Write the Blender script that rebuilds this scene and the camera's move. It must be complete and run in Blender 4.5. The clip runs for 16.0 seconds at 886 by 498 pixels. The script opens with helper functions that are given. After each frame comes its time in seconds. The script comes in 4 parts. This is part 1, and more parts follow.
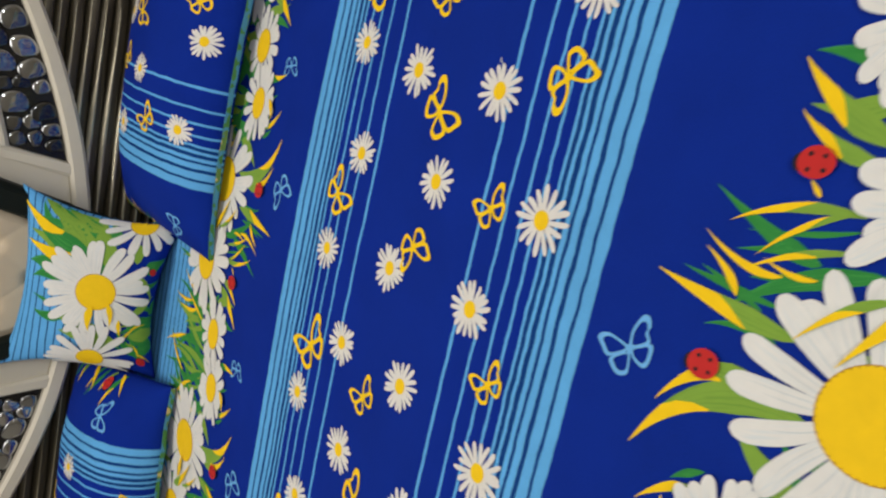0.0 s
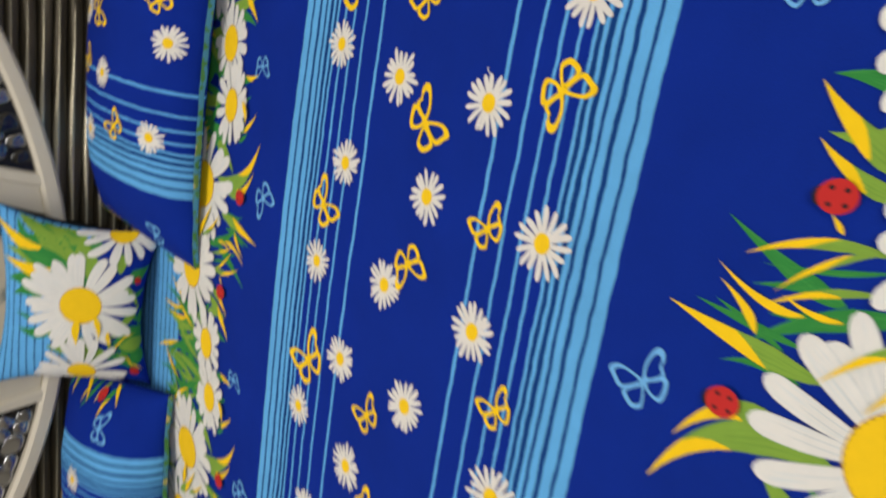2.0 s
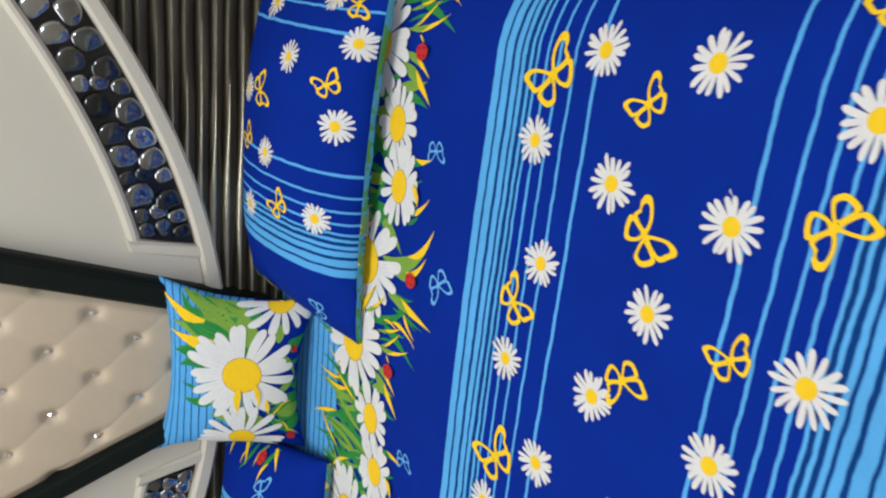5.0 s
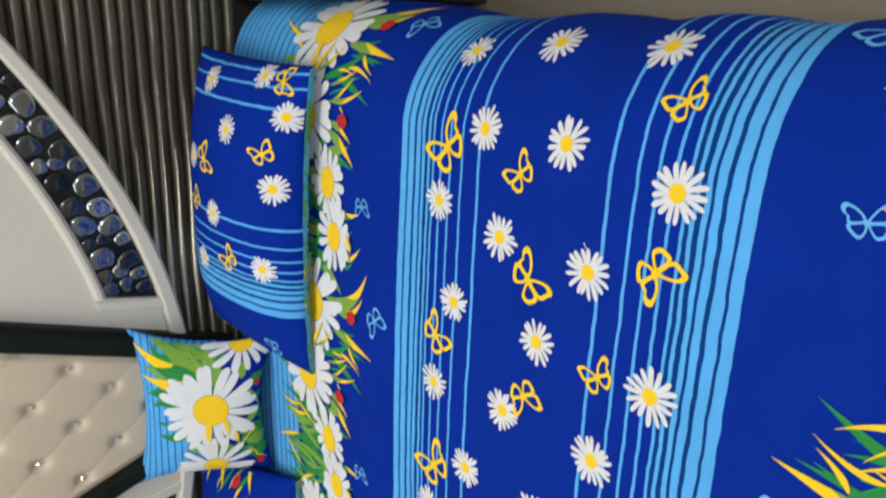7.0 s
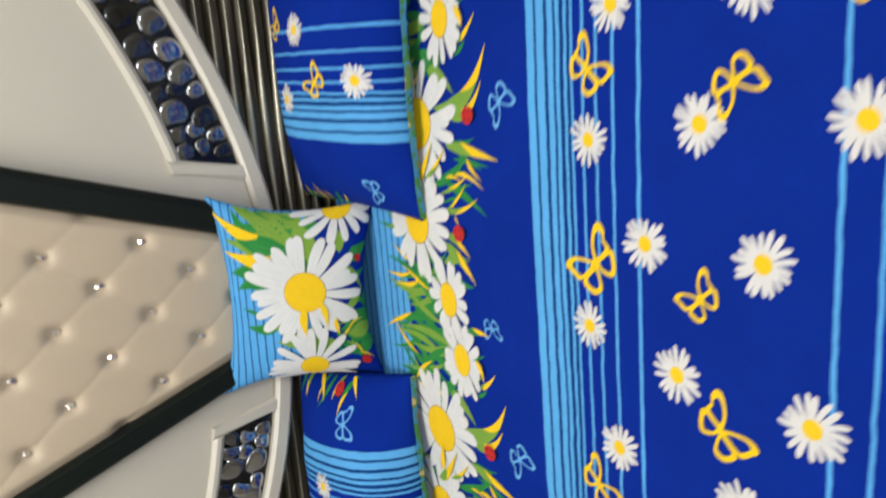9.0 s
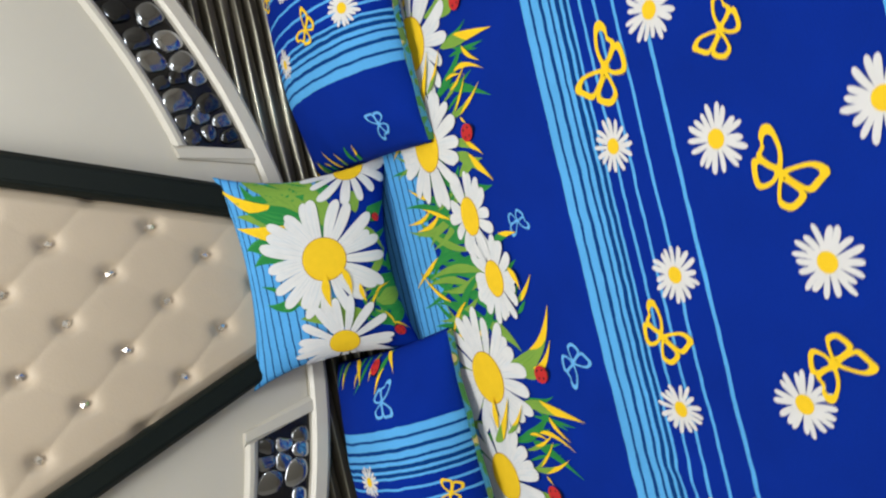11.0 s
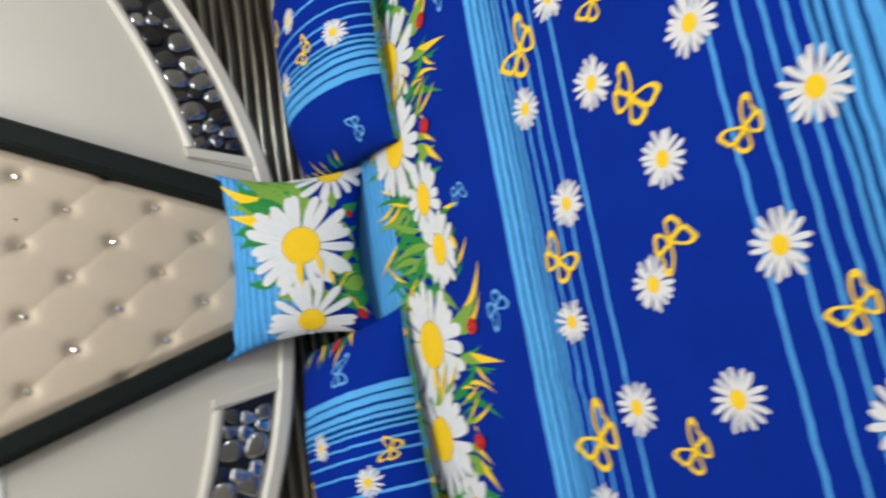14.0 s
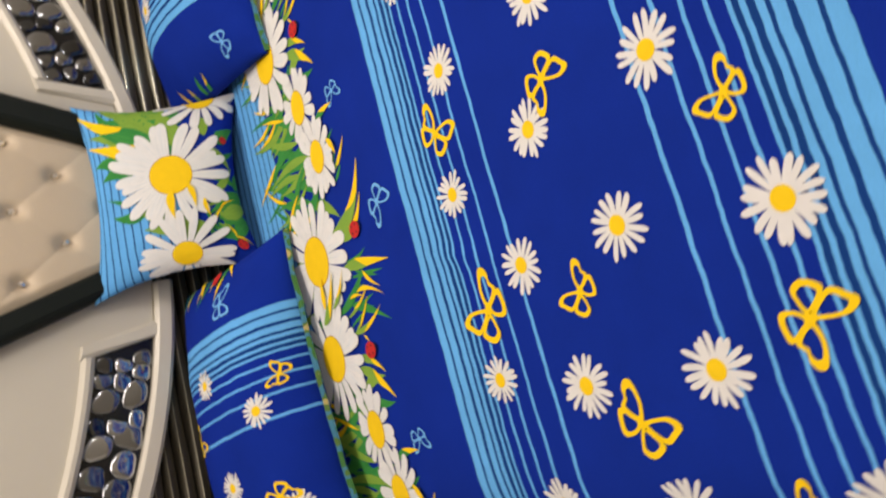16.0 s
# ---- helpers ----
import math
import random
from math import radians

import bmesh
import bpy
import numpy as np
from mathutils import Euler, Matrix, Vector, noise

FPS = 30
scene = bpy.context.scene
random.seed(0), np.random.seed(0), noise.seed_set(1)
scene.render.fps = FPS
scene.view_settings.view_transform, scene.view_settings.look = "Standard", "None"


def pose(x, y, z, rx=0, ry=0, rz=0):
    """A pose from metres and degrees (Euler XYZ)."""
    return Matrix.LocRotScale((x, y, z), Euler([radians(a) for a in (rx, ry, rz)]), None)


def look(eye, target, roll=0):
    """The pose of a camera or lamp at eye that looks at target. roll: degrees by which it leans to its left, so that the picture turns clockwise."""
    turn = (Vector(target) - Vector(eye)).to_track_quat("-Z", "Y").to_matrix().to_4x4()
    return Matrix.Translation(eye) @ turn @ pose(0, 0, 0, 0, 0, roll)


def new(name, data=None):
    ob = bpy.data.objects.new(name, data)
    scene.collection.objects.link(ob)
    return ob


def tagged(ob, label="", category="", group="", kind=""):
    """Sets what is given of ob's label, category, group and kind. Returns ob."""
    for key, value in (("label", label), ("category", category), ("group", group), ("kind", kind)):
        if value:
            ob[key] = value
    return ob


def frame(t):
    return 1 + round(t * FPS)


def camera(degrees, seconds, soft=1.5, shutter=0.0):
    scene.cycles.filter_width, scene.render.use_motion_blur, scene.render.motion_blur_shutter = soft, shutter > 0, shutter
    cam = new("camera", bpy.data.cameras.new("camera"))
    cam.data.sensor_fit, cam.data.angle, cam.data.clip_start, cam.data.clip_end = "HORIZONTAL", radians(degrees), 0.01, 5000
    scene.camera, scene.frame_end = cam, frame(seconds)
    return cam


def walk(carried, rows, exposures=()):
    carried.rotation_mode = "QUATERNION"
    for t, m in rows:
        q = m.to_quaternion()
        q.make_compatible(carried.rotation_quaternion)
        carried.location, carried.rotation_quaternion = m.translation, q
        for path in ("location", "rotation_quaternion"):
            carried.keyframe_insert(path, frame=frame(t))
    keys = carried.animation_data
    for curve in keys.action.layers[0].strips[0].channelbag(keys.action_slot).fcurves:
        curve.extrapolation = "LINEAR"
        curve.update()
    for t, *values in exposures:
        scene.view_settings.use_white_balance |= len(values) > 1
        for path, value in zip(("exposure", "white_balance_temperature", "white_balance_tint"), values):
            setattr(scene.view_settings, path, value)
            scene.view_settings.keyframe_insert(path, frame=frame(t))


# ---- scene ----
cam = camera(63.0, 16.0, 2.2, 0.7)
PATH = [
    (0, (0.584, -1.887, 1.199), (0.202, -0.407, -0.091), -87.2),
    (0.5, (0.654, -1.934, 1.212), (0.143, -0.496, -0.082), -90.4),
    (1, (0.67, -1.947, 1.216), (0.042, -0.524, -0.041), -91.9),
    (1.5, (0.674, -1.91, 1.201), (0.03, -0.485, -0.045), -93.0),
    (2, (0.671, -1.82, 1.181), (0.144, -0.41, -0.136), -95.1),
    (2.5, (0.609, -1.68, 1.197), (0.224, -0.229, -0.124), -91.7),
    (3, (0.576, -1.591, 1.236), (0.223, -0.046, 0.017), -89.6),
    (3.5, (0.643, -1.543, 1.25), (0.127, 0.007, 0.097), -92.2),
    (4, (0.75, -1.541, 1.256), (0.121, -0.024, 0.114), -96.7),
    (4.2, (0.77, -1.54, 1.255), (0.164, -0.017, 0.109), -96.0),
    (6.3, (0.849, -1.804, 1.343), (0.349, -0.277, 0.153), -99.9),
    (6.5, (0.902, -1.802, 1.331), (0.424, -0.292, 0.11), -100.1),
    (7, (0.947, -1.797, 1.333), (0.357, -0.334, 0.104), -102.4),
    (7.5, (0.855, -1.786, 1.328), (0.21, -0.324, 0.127), -103.8),
    (8, (0.697, -1.749, 1.317), (0.204, -0.173, 0.189), -103.4),
    (8.5, (0.55, -1.675, 1.29), (0.174, -0.055, 0.179), -101.9),
    (9, (0.389, -1.586, 1.266), (-0.034, 0.066, 0.222), -102.1),
    (9.5, (0.258, -1.498, 1.229), (-0.042, 0.19, 0.199), -101.0),
    (10, (0.149, -1.527, 1.205), (-0.028, 0.207, 0.225), -97.2),
    (10.2, (0.1, -1.558, 1.223), (-0.036, 0.185, 0.252), -98.4),
    (12.3, (-0.156, -1.498, 1.199), (0.014, 0.242, 0.226), -102.5),
    (12.5, (-0.172, -1.504, 1.192), (0.055, 0.23, 0.221), -101.0),
    (13, (-0.241, -1.562, 1.22), (0.115, 0.179, 0.301), -99.2),
    (13.5, (-0.321, -1.655, 1.269), (0.07, 0.116, 0.427), -97.7),
    (14, (-0.378, -1.714, 1.247), (0.01, -0.013, 0.27), -93.1),
    (14.5, (-0.397, -1.762, 1.229), (-0.006, -0.122, 0.152), -90.9),
    (15, (-0.442, -1.751, 1.215), (-0.189, -0.15, 0.044), -93.3),
    (15.5, (-0.487, -1.703, 1.193), (-0.253, -0.1, 0.021), -94.8),
    (16, (-0.558, -1.638, 1.186), (-0.205, -0.067, 0.0), -96.9),
]
walk(cam, [(t, look(eye, target, roll)) for t, eye, target, roll in PATH],
     [(0, -0.27, 6950, 10), (1.0, -0.25, 6850, 10), (2.0, -0.20, 7000, 11), (2.5, -0.04, 7500, 13), (3.0, -0.02, 7100, 12), (3.5, 0.0, 6350, 10), (6.5, 0.0, 6150, 9), (7.2, 0.08, 6100, 9),
      (8, 0.13, 6850, 10), (9, 0.12, 6450, 9), (10, 0.08, 6200, 8), (13.5, 0.11, 6400, 9), (14, 0.10, 6150, 9), (14.5, 0.11, 6650, 10), (15, 0.12, 6900, 16), (16, 0.13, 7350, 17)])

# ---------------------------------------------------------------- light
world = bpy.data.worlds.new("room_world")
scene.world = world
world.use_nodes = True
world.node_tree.nodes["Background"].inputs[0].default_value = (0.8, 0.85, 0.9, 1)
world.node_tree.nodes["Background"].inputs[1].default_value = 0.15


def area_lamp(name, m, power, sx, sy, colour):
    data = bpy.data.lights.new(name, "AREA")
    data.shape, data.size, data.size_y, data.energy, data.color = "RECTANGLE", sx, sy, power, colour
    ob = new(name, data)
    ob.matrix_world = m
    return ob


area_lamp("ceiling_lamp", look((0.1, -0.92, 2.74), (0.1, -0.919, 0)), 35, 1.6, 1.0, (1.0, 0.97, 0.92))
area_lamp("wall_tube_lamp", look((1.55, -3.62, 2.10), (0.1, -0.6, 0.6)), 50, 1.0, 0.40, (0.95, 0.98, 1.0))


# ---------------------------------------------------------------- materials
def nodes_of(name):
    mat = bpy.data.materials.new(name)
    mat.use_nodes = True
    nt = mat.node_tree
    return mat, nt, nt.nodes["Principled BSDF"]


def rgba(c):
    return (c[0], c[1], c[2], 1)


def math_node(nt, op, a, b=None, c=None):
    n = nt.nodes.new("ShaderNodeMath")
    n.operation = op
    for i, v in enumerate((a, b, c)):
        if v is None:
            continue
        if isinstance(v, (int, float)):
            n.inputs[i].default_value = v
        else:
            nt.links.new(v, n.inputs[i])
    return n.outputs[0]


def mix_node(nt, fac, a, b, blend="MIX"):
    n = nt.nodes.new("ShaderNodeMix")
    n.data_type, n.blend_type = "RGBA", blend
    for sock, v in ((n.inputs[0], fac), (n.inputs[6], a), (n.inputs[7], b)):
        if isinstance(v, (int, float)):
            sock.default_value = v
        elif isinstance(v, tuple):
            sock.default_value = rgba(v)
        else:
            nt.links.new(v, sock)
    return n.outputs[2]


def noise_node(nt, vec, scale, detail=3.0, rough=0.55):
    n = nt.nodes.new("ShaderNodeTexNoise")
    n.inputs["Scale"].default_value, n.inputs["Detail"].default_value, n.inputs["Roughness"].default_value = scale, detail, rough
    if vec is not None:
        nt.links.new(vec, n.inputs["Vector"])
    return n.outputs["Fac"]


def bump_node(nt, bsdf, height, strength, distance):
    n = nt.nodes.new("ShaderNodeBump")
    n.inputs["Strength"].default_value, n.inputs["Distance"].default_value = strength, distance
    nt.links.new(height, n.inputs["Height"])
    nt.links.new(n.outputs[0], bsdf.inputs["Normal"])


def coords(nt, kind="Object"):
    return nt.nodes.new("ShaderNodeTexCoord").outputs[kind]


def plain(name, colour, rough=0.6, metal=0.0, vary=0.12, scale=9.0, grain=120.0, bump=0.15, dist=0.002, coat=0.0, spec=0.5):
    mat, nt, bsdf = nodes_of(name)
    co = coords(nt)
    big, fine = noise_node(nt, co, scale, 4), noise_node(nt, co, grain, 2)
    dark = tuple(c * (1 - vary) for c in colour)
    light = tuple(min(1, c * (1 + vary * 0.6)) for c in colour)
    col = mix_node(nt, big, dark, light)
    col = mix_node(nt, math_node(nt, "MULTIPLY", fine, 0.35), col, dark)
    nt.links.new(col, bsdf.inputs["Base Color"])
    bsdf.inputs["Metallic"].default_value = metal
    bsdf.inputs["Specular IOR Level"].default_value = spec
    nt.links.new(math_node(nt, "MULTIPLY_ADD", big, 0.16, rough - 0.08), bsdf.inputs["Roughness"])
    bsdf.inputs["Coat Weight"].default_value = coat
    if bump:
        bump_node(nt, bsdf, fine, bump, dist)
    return mat


BLUE = (0.0024, 0.0220, 0.262)
LIGHT = (0.105, 0.395, 0.79)
NAVY = (0.006, 0.035, 0.15)


def weave(nt, bsdf, uv):
    """Fine thread relief and soft creases of the cotton."""
    wave = nt.nodes.new("ShaderNodeTexWave")
    wave.inputs["Scale"].default_value = 420
    nt.links.new(uv, wave.inputs["Vector"])
    soft = noise_node(nt, uv, 14, 3)
    both = math_node(nt, "MULTIPLY_ADD", wave.outputs["Fac"], 0.05, soft)
    bump_node(nt, bsdf, both, 0.22, 0.006)


def cotton(name, colour, streak=None):
    """A printed ink on cotton; streak tints run along the petal or leaf."""
    mat, nt, bsdf = nodes_of(name)
    uv = coords(nt, "UV")
    co = coords(nt)
    col = mix_node(nt, noise_node(nt, co, 60, 2), tuple(c * 0.9 for c in colour), tuple(min(1, c * 1.05) for c in colour))
    if streak:
        mp = nt.nodes.new("ShaderNodeMapping")
        mp.inputs["Scale"].default_value = (5.0, 0.9, 1)
        nt.links.new(uv, mp.inputs["Vector"])
        n = noise_node(nt, mp.outputs[0], 1.6, 2)
        ramp = nt.nodes.new("ShaderNodeValToRGB")
        ramp.color_ramp.elements[0].position, ramp.color_ramp.elements[1].position = 0.52, 0.68
        nt.links.new(n, ramp.inputs[0])
        col = mix_node(nt, ramp.outputs[0], col, streak)
    nt.links.new(col, bsdf.inputs["Base Color"])
    bsdf.inputs["Roughness"].default_value = 0.8
    bsdf.inputs["Specular IOR Level"].default_value = 0.25
    bump_node(nt, bsdf, noise_node(nt, co, 30, 3), 0.15, 0.004)
    return mat


# stripe centres and widths, counted from the broad edge of a stripe band
STRIPES = [(0.0085, 0.0170), (0.0295, 0.0155), (0.0500, 0.0115), (0.0650, 0.0085), (0.0795, 0.0060),
           (0.0920, 0.0052), (0.1120, 0.0050), (0.1370, 0.0050), (0.1670, 0.0050), (0.2095, 0.0050)]


def striped(name, axis, bands, panels):
    """Blue cotton; bands: (start, sign) of graded light stripes along an axis of the cloth;
    panels: (low, high) of light cloth ruled with thin navy lines."""
    mat, nt, bsdf = nodes_of(name)
    uv = coords(nt, "UV")
    sep = nt.nodes.new("ShaderNodeSeparateXYZ")
    nt.links.new(uv, sep.inputs[0])
    along = sep.outputs[axis]
    wob = noise_node(nt, uv, 26, 2)
    c = math_node(nt, "ADD", along, math_node(nt, "MULTIPLY_ADD", wob, 0.006, -0.003))
    total, ground = None, None
    for start, sign in bands:
        fac = math_node(nt, "MULTIPLY_ADD", c, sign / 0.25, -start * sign / 0.25)
        ramp = nt.nodes.new("ShaderNodeValToRGB")
        cr = ramp.color_ramp
        cr.interpolation = "CONSTANT"
        cr.elements.remove(cr.elements[1])
        cr.elements[0].position, cr.elements[0].color = 0.0, (0, 0, 0, 1)
        for mid, w in STRIPES:
            for p, val in ((mid - w / 2, 1), (mid + w / 2, 0)):
                e = cr.elements.new(max(0.0005, min(1, p / 0.25)))
                e.color = (val, val, val, 1)
        nt.links.new(fac, ramp.inputs[0])
        near = math_node(nt, "MULTIPLY", math_node(nt, "GREATER_THAN", fac, 0.0), math_node(nt, "LESS_THAN", fac, 0.36))
        ground = near if ground is None else math_node(nt, "MAXIMUM", ground, near)
        total = ramp.outputs[0] if total is None else math_node(nt, "MAXIMUM", total, ramp.outputs[0])
    base = mix_node(nt, noise_node(nt, uv, 5, 3), tuple(v * 0.92 for v in BLUE), tuple(v * 1.08 for v in BLUE))
    if ground is not None:
        base = mix_node(nt, ground, base, (0.0035, 0.040, 0.190))
    light = mix_node(nt, noise_node(nt, uv, 40, 2), tuple(v * 0.92 for v in LIGHT), LIGHT)
    col = mix_node(nt, total, base, light) if total is not None else base
    for low, high, pitch in panels:
        inside = math_node(nt, "MULTIPLY", math_node(nt, "GREATER_THAN", c, low), math_node(nt, "LESS_THAN", c, high))
        ruled = math_node(nt, "LESS_THAN", math_node(nt, "FRACT", math_node(nt, "DIVIDE", c, pitch)), 0.15)
        col = mix_node(nt, inside, col, mix_node(nt, ruled, light, NAVY))
    grain = noise_node(nt, uv, 520, 3, 0.7)
    patch = noise_node(nt, uv, 9, 4, 0.6)
    shade = math_node(nt, "MULTIPLY_ADD", grain, 0.5, math_node(nt, "MULTIPLY_ADD", patch, 0.35, 0.575))
    toned = nt.nodes.new("ShaderNodeVectorMath")
    toned.operation = "SCALE"
    nt.links.new(col, toned.inputs[0])
    nt.links.new(shade, toned.inputs["Scale"])
    nt.links.new(toned.outputs[0], bsdf.inputs["Base Color"])
    bsdf.inputs["Roughness"].default_value = 0.85
    bsdf.inputs["Specular IOR Level"].default_value = 0.07
    weave(nt, bsdf, uv)
    return mat


M_WHITE = cotton("petal_white", (0.72, 0.72, 0.72), (0.62, 0.67, 0.71))
M_PETAL = cotton("petal_small_white", (0.69, 0.68, 0.68))
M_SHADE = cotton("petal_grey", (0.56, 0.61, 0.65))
M_DISC = cotton("disc_yellow", (0.86, 0.56, 0.012))
M_STITCH = cotton("stitch_brown", (0.42, 0.20, 0.02))
M_GREEN = cotton("leaf_green", (0.02, 0.22, 0.045), (0.05, 0.30, 0.06))
M_LIME = cotton("leaf_lime", (0.20, 0.36, 0.05), (0.14, 0.29, 0.04))
M_YELLOW = cotton("leaf_yellow", (0.88, 0.58, 0.01))
M_SKY = cotton("light_blue_ink", (0.14, 0.42, 0.80))
M_RED = cotton("ladybird_red", (0.52, 0.022, 0.022))
M_BLACK = cotton("ladybird_black", (0.012, 0.01, 0.015))
INKS = [M_WHITE, M_PETAL, M_SHADE, M_DISC, M_STITCH, M_GREEN, M_LIME, M_YELLOW, M_SKY, M_RED, M_BLACK]
WHITE, PETAL, SHADE, DISC, STITCH, GREEN, LIME, YELLOW, SKY, RED, BLACK = range(11)

M_SHEET = striped("sheet_cotton", 1, [(-0.733, -1), (-1.414, 1)], [(-0.33, 0.5, 0.0255), (-2.6, -1.815, 0.0255)])
M_PILLOW = striped("pillow_cotton", 0, [(-0.205, 1), (0.475, -1)], [])
M_CUSHION = striped("cushion_cotton", 1, [], [(-0.035, 0.5, 0.019)])


def hem_cloth(name):
    mat, nt, bsdf = nodes_of(name)
    n = noise_node(nt, coords(nt), 22, 2)
    ramp = nt.nodes.new("ShaderNodeValToRGB")
    cr = ramp.color_ramp
    cr.interpolation = "CONSTANT"
    cr.elements[0].position, cr.elements[0].color = 0.0, (0.03, 0.14, 0.03, 1)
    cr.elements[1].position, cr.elements[1].color = 0.49, (0.03, 0.17, 0.28, 1)
    cr.elements.new(0.58).color = (0.07, 0.15, 0.03, 1)
    cr.elements.new(0.66).color = (0.4, 0.32, 0.12, 1)
    nt.links.new(n, ramp.inputs[0])
    nt.links.new(ramp.outputs[0], bsdf.inputs["Base Color"])
    bsdf.inputs["Roughness"].default_value = 0.85
    bump_node(nt, bsdf, noise_node(nt, coords(nt), 90, 2), 0.3, 0.003)
    return mat


M_HEM = hem_cloth("hem_print")
M_CREAM = plain("cream_lacquer", (0.61, 0.572, 0.490), 0.32, vary=0.06, scale=3, grain=60, bump=0.04, coat=0.25)
# whiter than the lacquer: the highlight on the wing's top edge, put into the colour
M_EDGE_SHINE = plain("edge_shine_white", (0.82, 0.80, 0.76), 0.3, vary=0.04, bump=0)
M_LEATHER = plain("cream_leatherette", (0.57, 0.465, 0.340), 0.5, vary=0.10, scale=6, grain=260, bump=0.25, dist=0.0012)
M_BEAM = plain("black_green_lacquer", (0.005, 0.009, 0.0075), 0.55, vary=0.25, scale=8, grain=90, bump=0.05, spec=0.2)
M_RIB = plain("bronze_laminate", (0.078, 0.066, 0.045), 0.42, metal=0.25, vary=0.35, scale=5, grain=70, bump=0.08)
M_GROOVE = plain("dark_groove", (0.012, 0.010, 0.009), 0.6)
M_INLAY = plain("black_glass", (0.006, 0.006, 0.008), 0.12, vary=0.2, bump=0)
M_WALL = plain("wall_paint", (0.66, 0.62, 0.54), 0.75, vary=0.05, scale=2.5, grain=180, bump=0.1)
M_TRIM = plain("wall_trim_paint", (0.47, 0.40, 0.335), 0.7, vary=0.06)
M_CEIL = plain("ceiling_paint", (0.78, 0.77, 0.74), 0.8, vary=0.04, scale=2)
M_FLOOR = plain("floor_tile", (0.30, 0.25, 0.19), 0.3, vary=0.12, scale=3)
M_DARK = plain("dark_wood", (0.018, 0.011, 0.009), 0.35, vary=0.3, scale=12)
M_CLOTH = plain("beige_cloth", (0.42, 0.37, 0.28), 0.85, vary=0.25, scale=14, grain=200, bump=0.4)
M_CHROME = plain("chrome", (0.75, 0.75, 0.76), 0.15, metal=1.0, vary=0.05, bump=0)
M_MATTRESS = plain("mattress_cloth", (0.45, 0.45, 0.48), 0.85, vary=0.1)


def glass_pebble(name):
    mat, nt, bsdf = nodes_of(name)
    info = nt.nodes.new("ShaderNodeObjectInfo").outputs["Random"]
    nt.links.new(mix_node(nt, math_node(nt, "POWER", info, 1.3), (0.06, 0.063, 0.07), (0.55, 0.57, 0.61)), bsdf.inputs["Base Color"])
    bsdf.inputs["Metallic"].default_value = 1.0
    nt.links.new(math_node(nt, "MULTIPLY_ADD", noise_node(nt, coords(nt), 3, 2), 0.12, 0.02), bsdf.inputs["Roughness"])
    return mat


M_PEBBLE = glass_pebble("mirror_pebble")


def crystal(name):
    mat, nt, bsdf = nodes_of(name)
    bsdf.inputs["Base Color"].default_value = (0.85, 0.82, 0.78, 1)
    bsdf.inputs["Metallic"].default_value = 0.85
    nt.links.new(math_node(nt, "MULTIPLY_ADD", noise_node(nt, coords(nt), 300, 1), 0.2, 0.02), bsdf.inputs["Roughness"])
    return mat


M_CRYSTAL = crystal("cut_crystal")


# ---------------------------------------------------------------- building helpers
def mesh_part(name, verts, faces, mats, parent=None, mat_of=None, uvs=None, smooth=True, label=""):
    me = bpy.data.meshes.new(name)
    me.from_pydata(verts, [], faces)
    for m in (mats if isinstance(mats, list) else [mats]):
        me.materials.append(m)
    if mat_of:
        me.polygons.foreach_set("material_index", mat_of)
    if uvs:
        layer = me.uv_layers.new(name="UVMap")
        for loop in me.loops:
            layer.data[loop.index].uv = uvs[loop.vertex_index]
    if smooth:
        me.polygons.foreach_set("use_smooth", [True] * len(me.polygons))
    me.update()
    ob = new(name, me)
    if parent:
        ob.parent = parent
    if label:
        tagged(ob, label)
    return ob


def part(name, bm, material, parent=None, label="", smooth=False):
    bmesh.ops.recalc_face_normals(bm, faces=bm.faces)
    me = bpy.data.meshes.new(name)
    bm.to_mesh(me)
    bm.free()
    me.materials.append(material)
    if smooth:
        me.polygons.foreach_set("use_smooth", [True] * len(me.polygons))
    ob = new(name, me)
    if parent:
        ob.parent = parent
    if label:
        tagged(ob, label)
    return ob


def box(bm, x0, x1, y0, y1, z0, z1, bevel=0.0):
    r = bmesh.ops.create_cube(bm, size=1, matrix=Matrix.LocRotScale(((x0 + x1) / 2, (y0 + y1) / 2, (z0 + z1) / 2), None, (x1 - x0, y1 - y0, z1 - z0)))
    if bevel:
        edges = list({e for v in r["verts"] for e in v.link_edges})
        bmesh.ops.bevel(bm, geom=edges, offset=bevel, segments=2, affect="EDGES", profile=0.6)


def box_part(name, x0, x1, y0, y1, z0, z1, material, parent=None, bevel=0.0, label=""):
    bm = bmesh.new()
    box(bm, x0, x1, y0, y1, z0, z1, bevel)
    return part(name, bm, material, parent, label)


def empty(name, m=None):
    ob = new(name)
    if m is not None:
        ob.matrix_world = m
    return ob


# ---------------------------------------------------------------- room
WALL_Y = 0.075
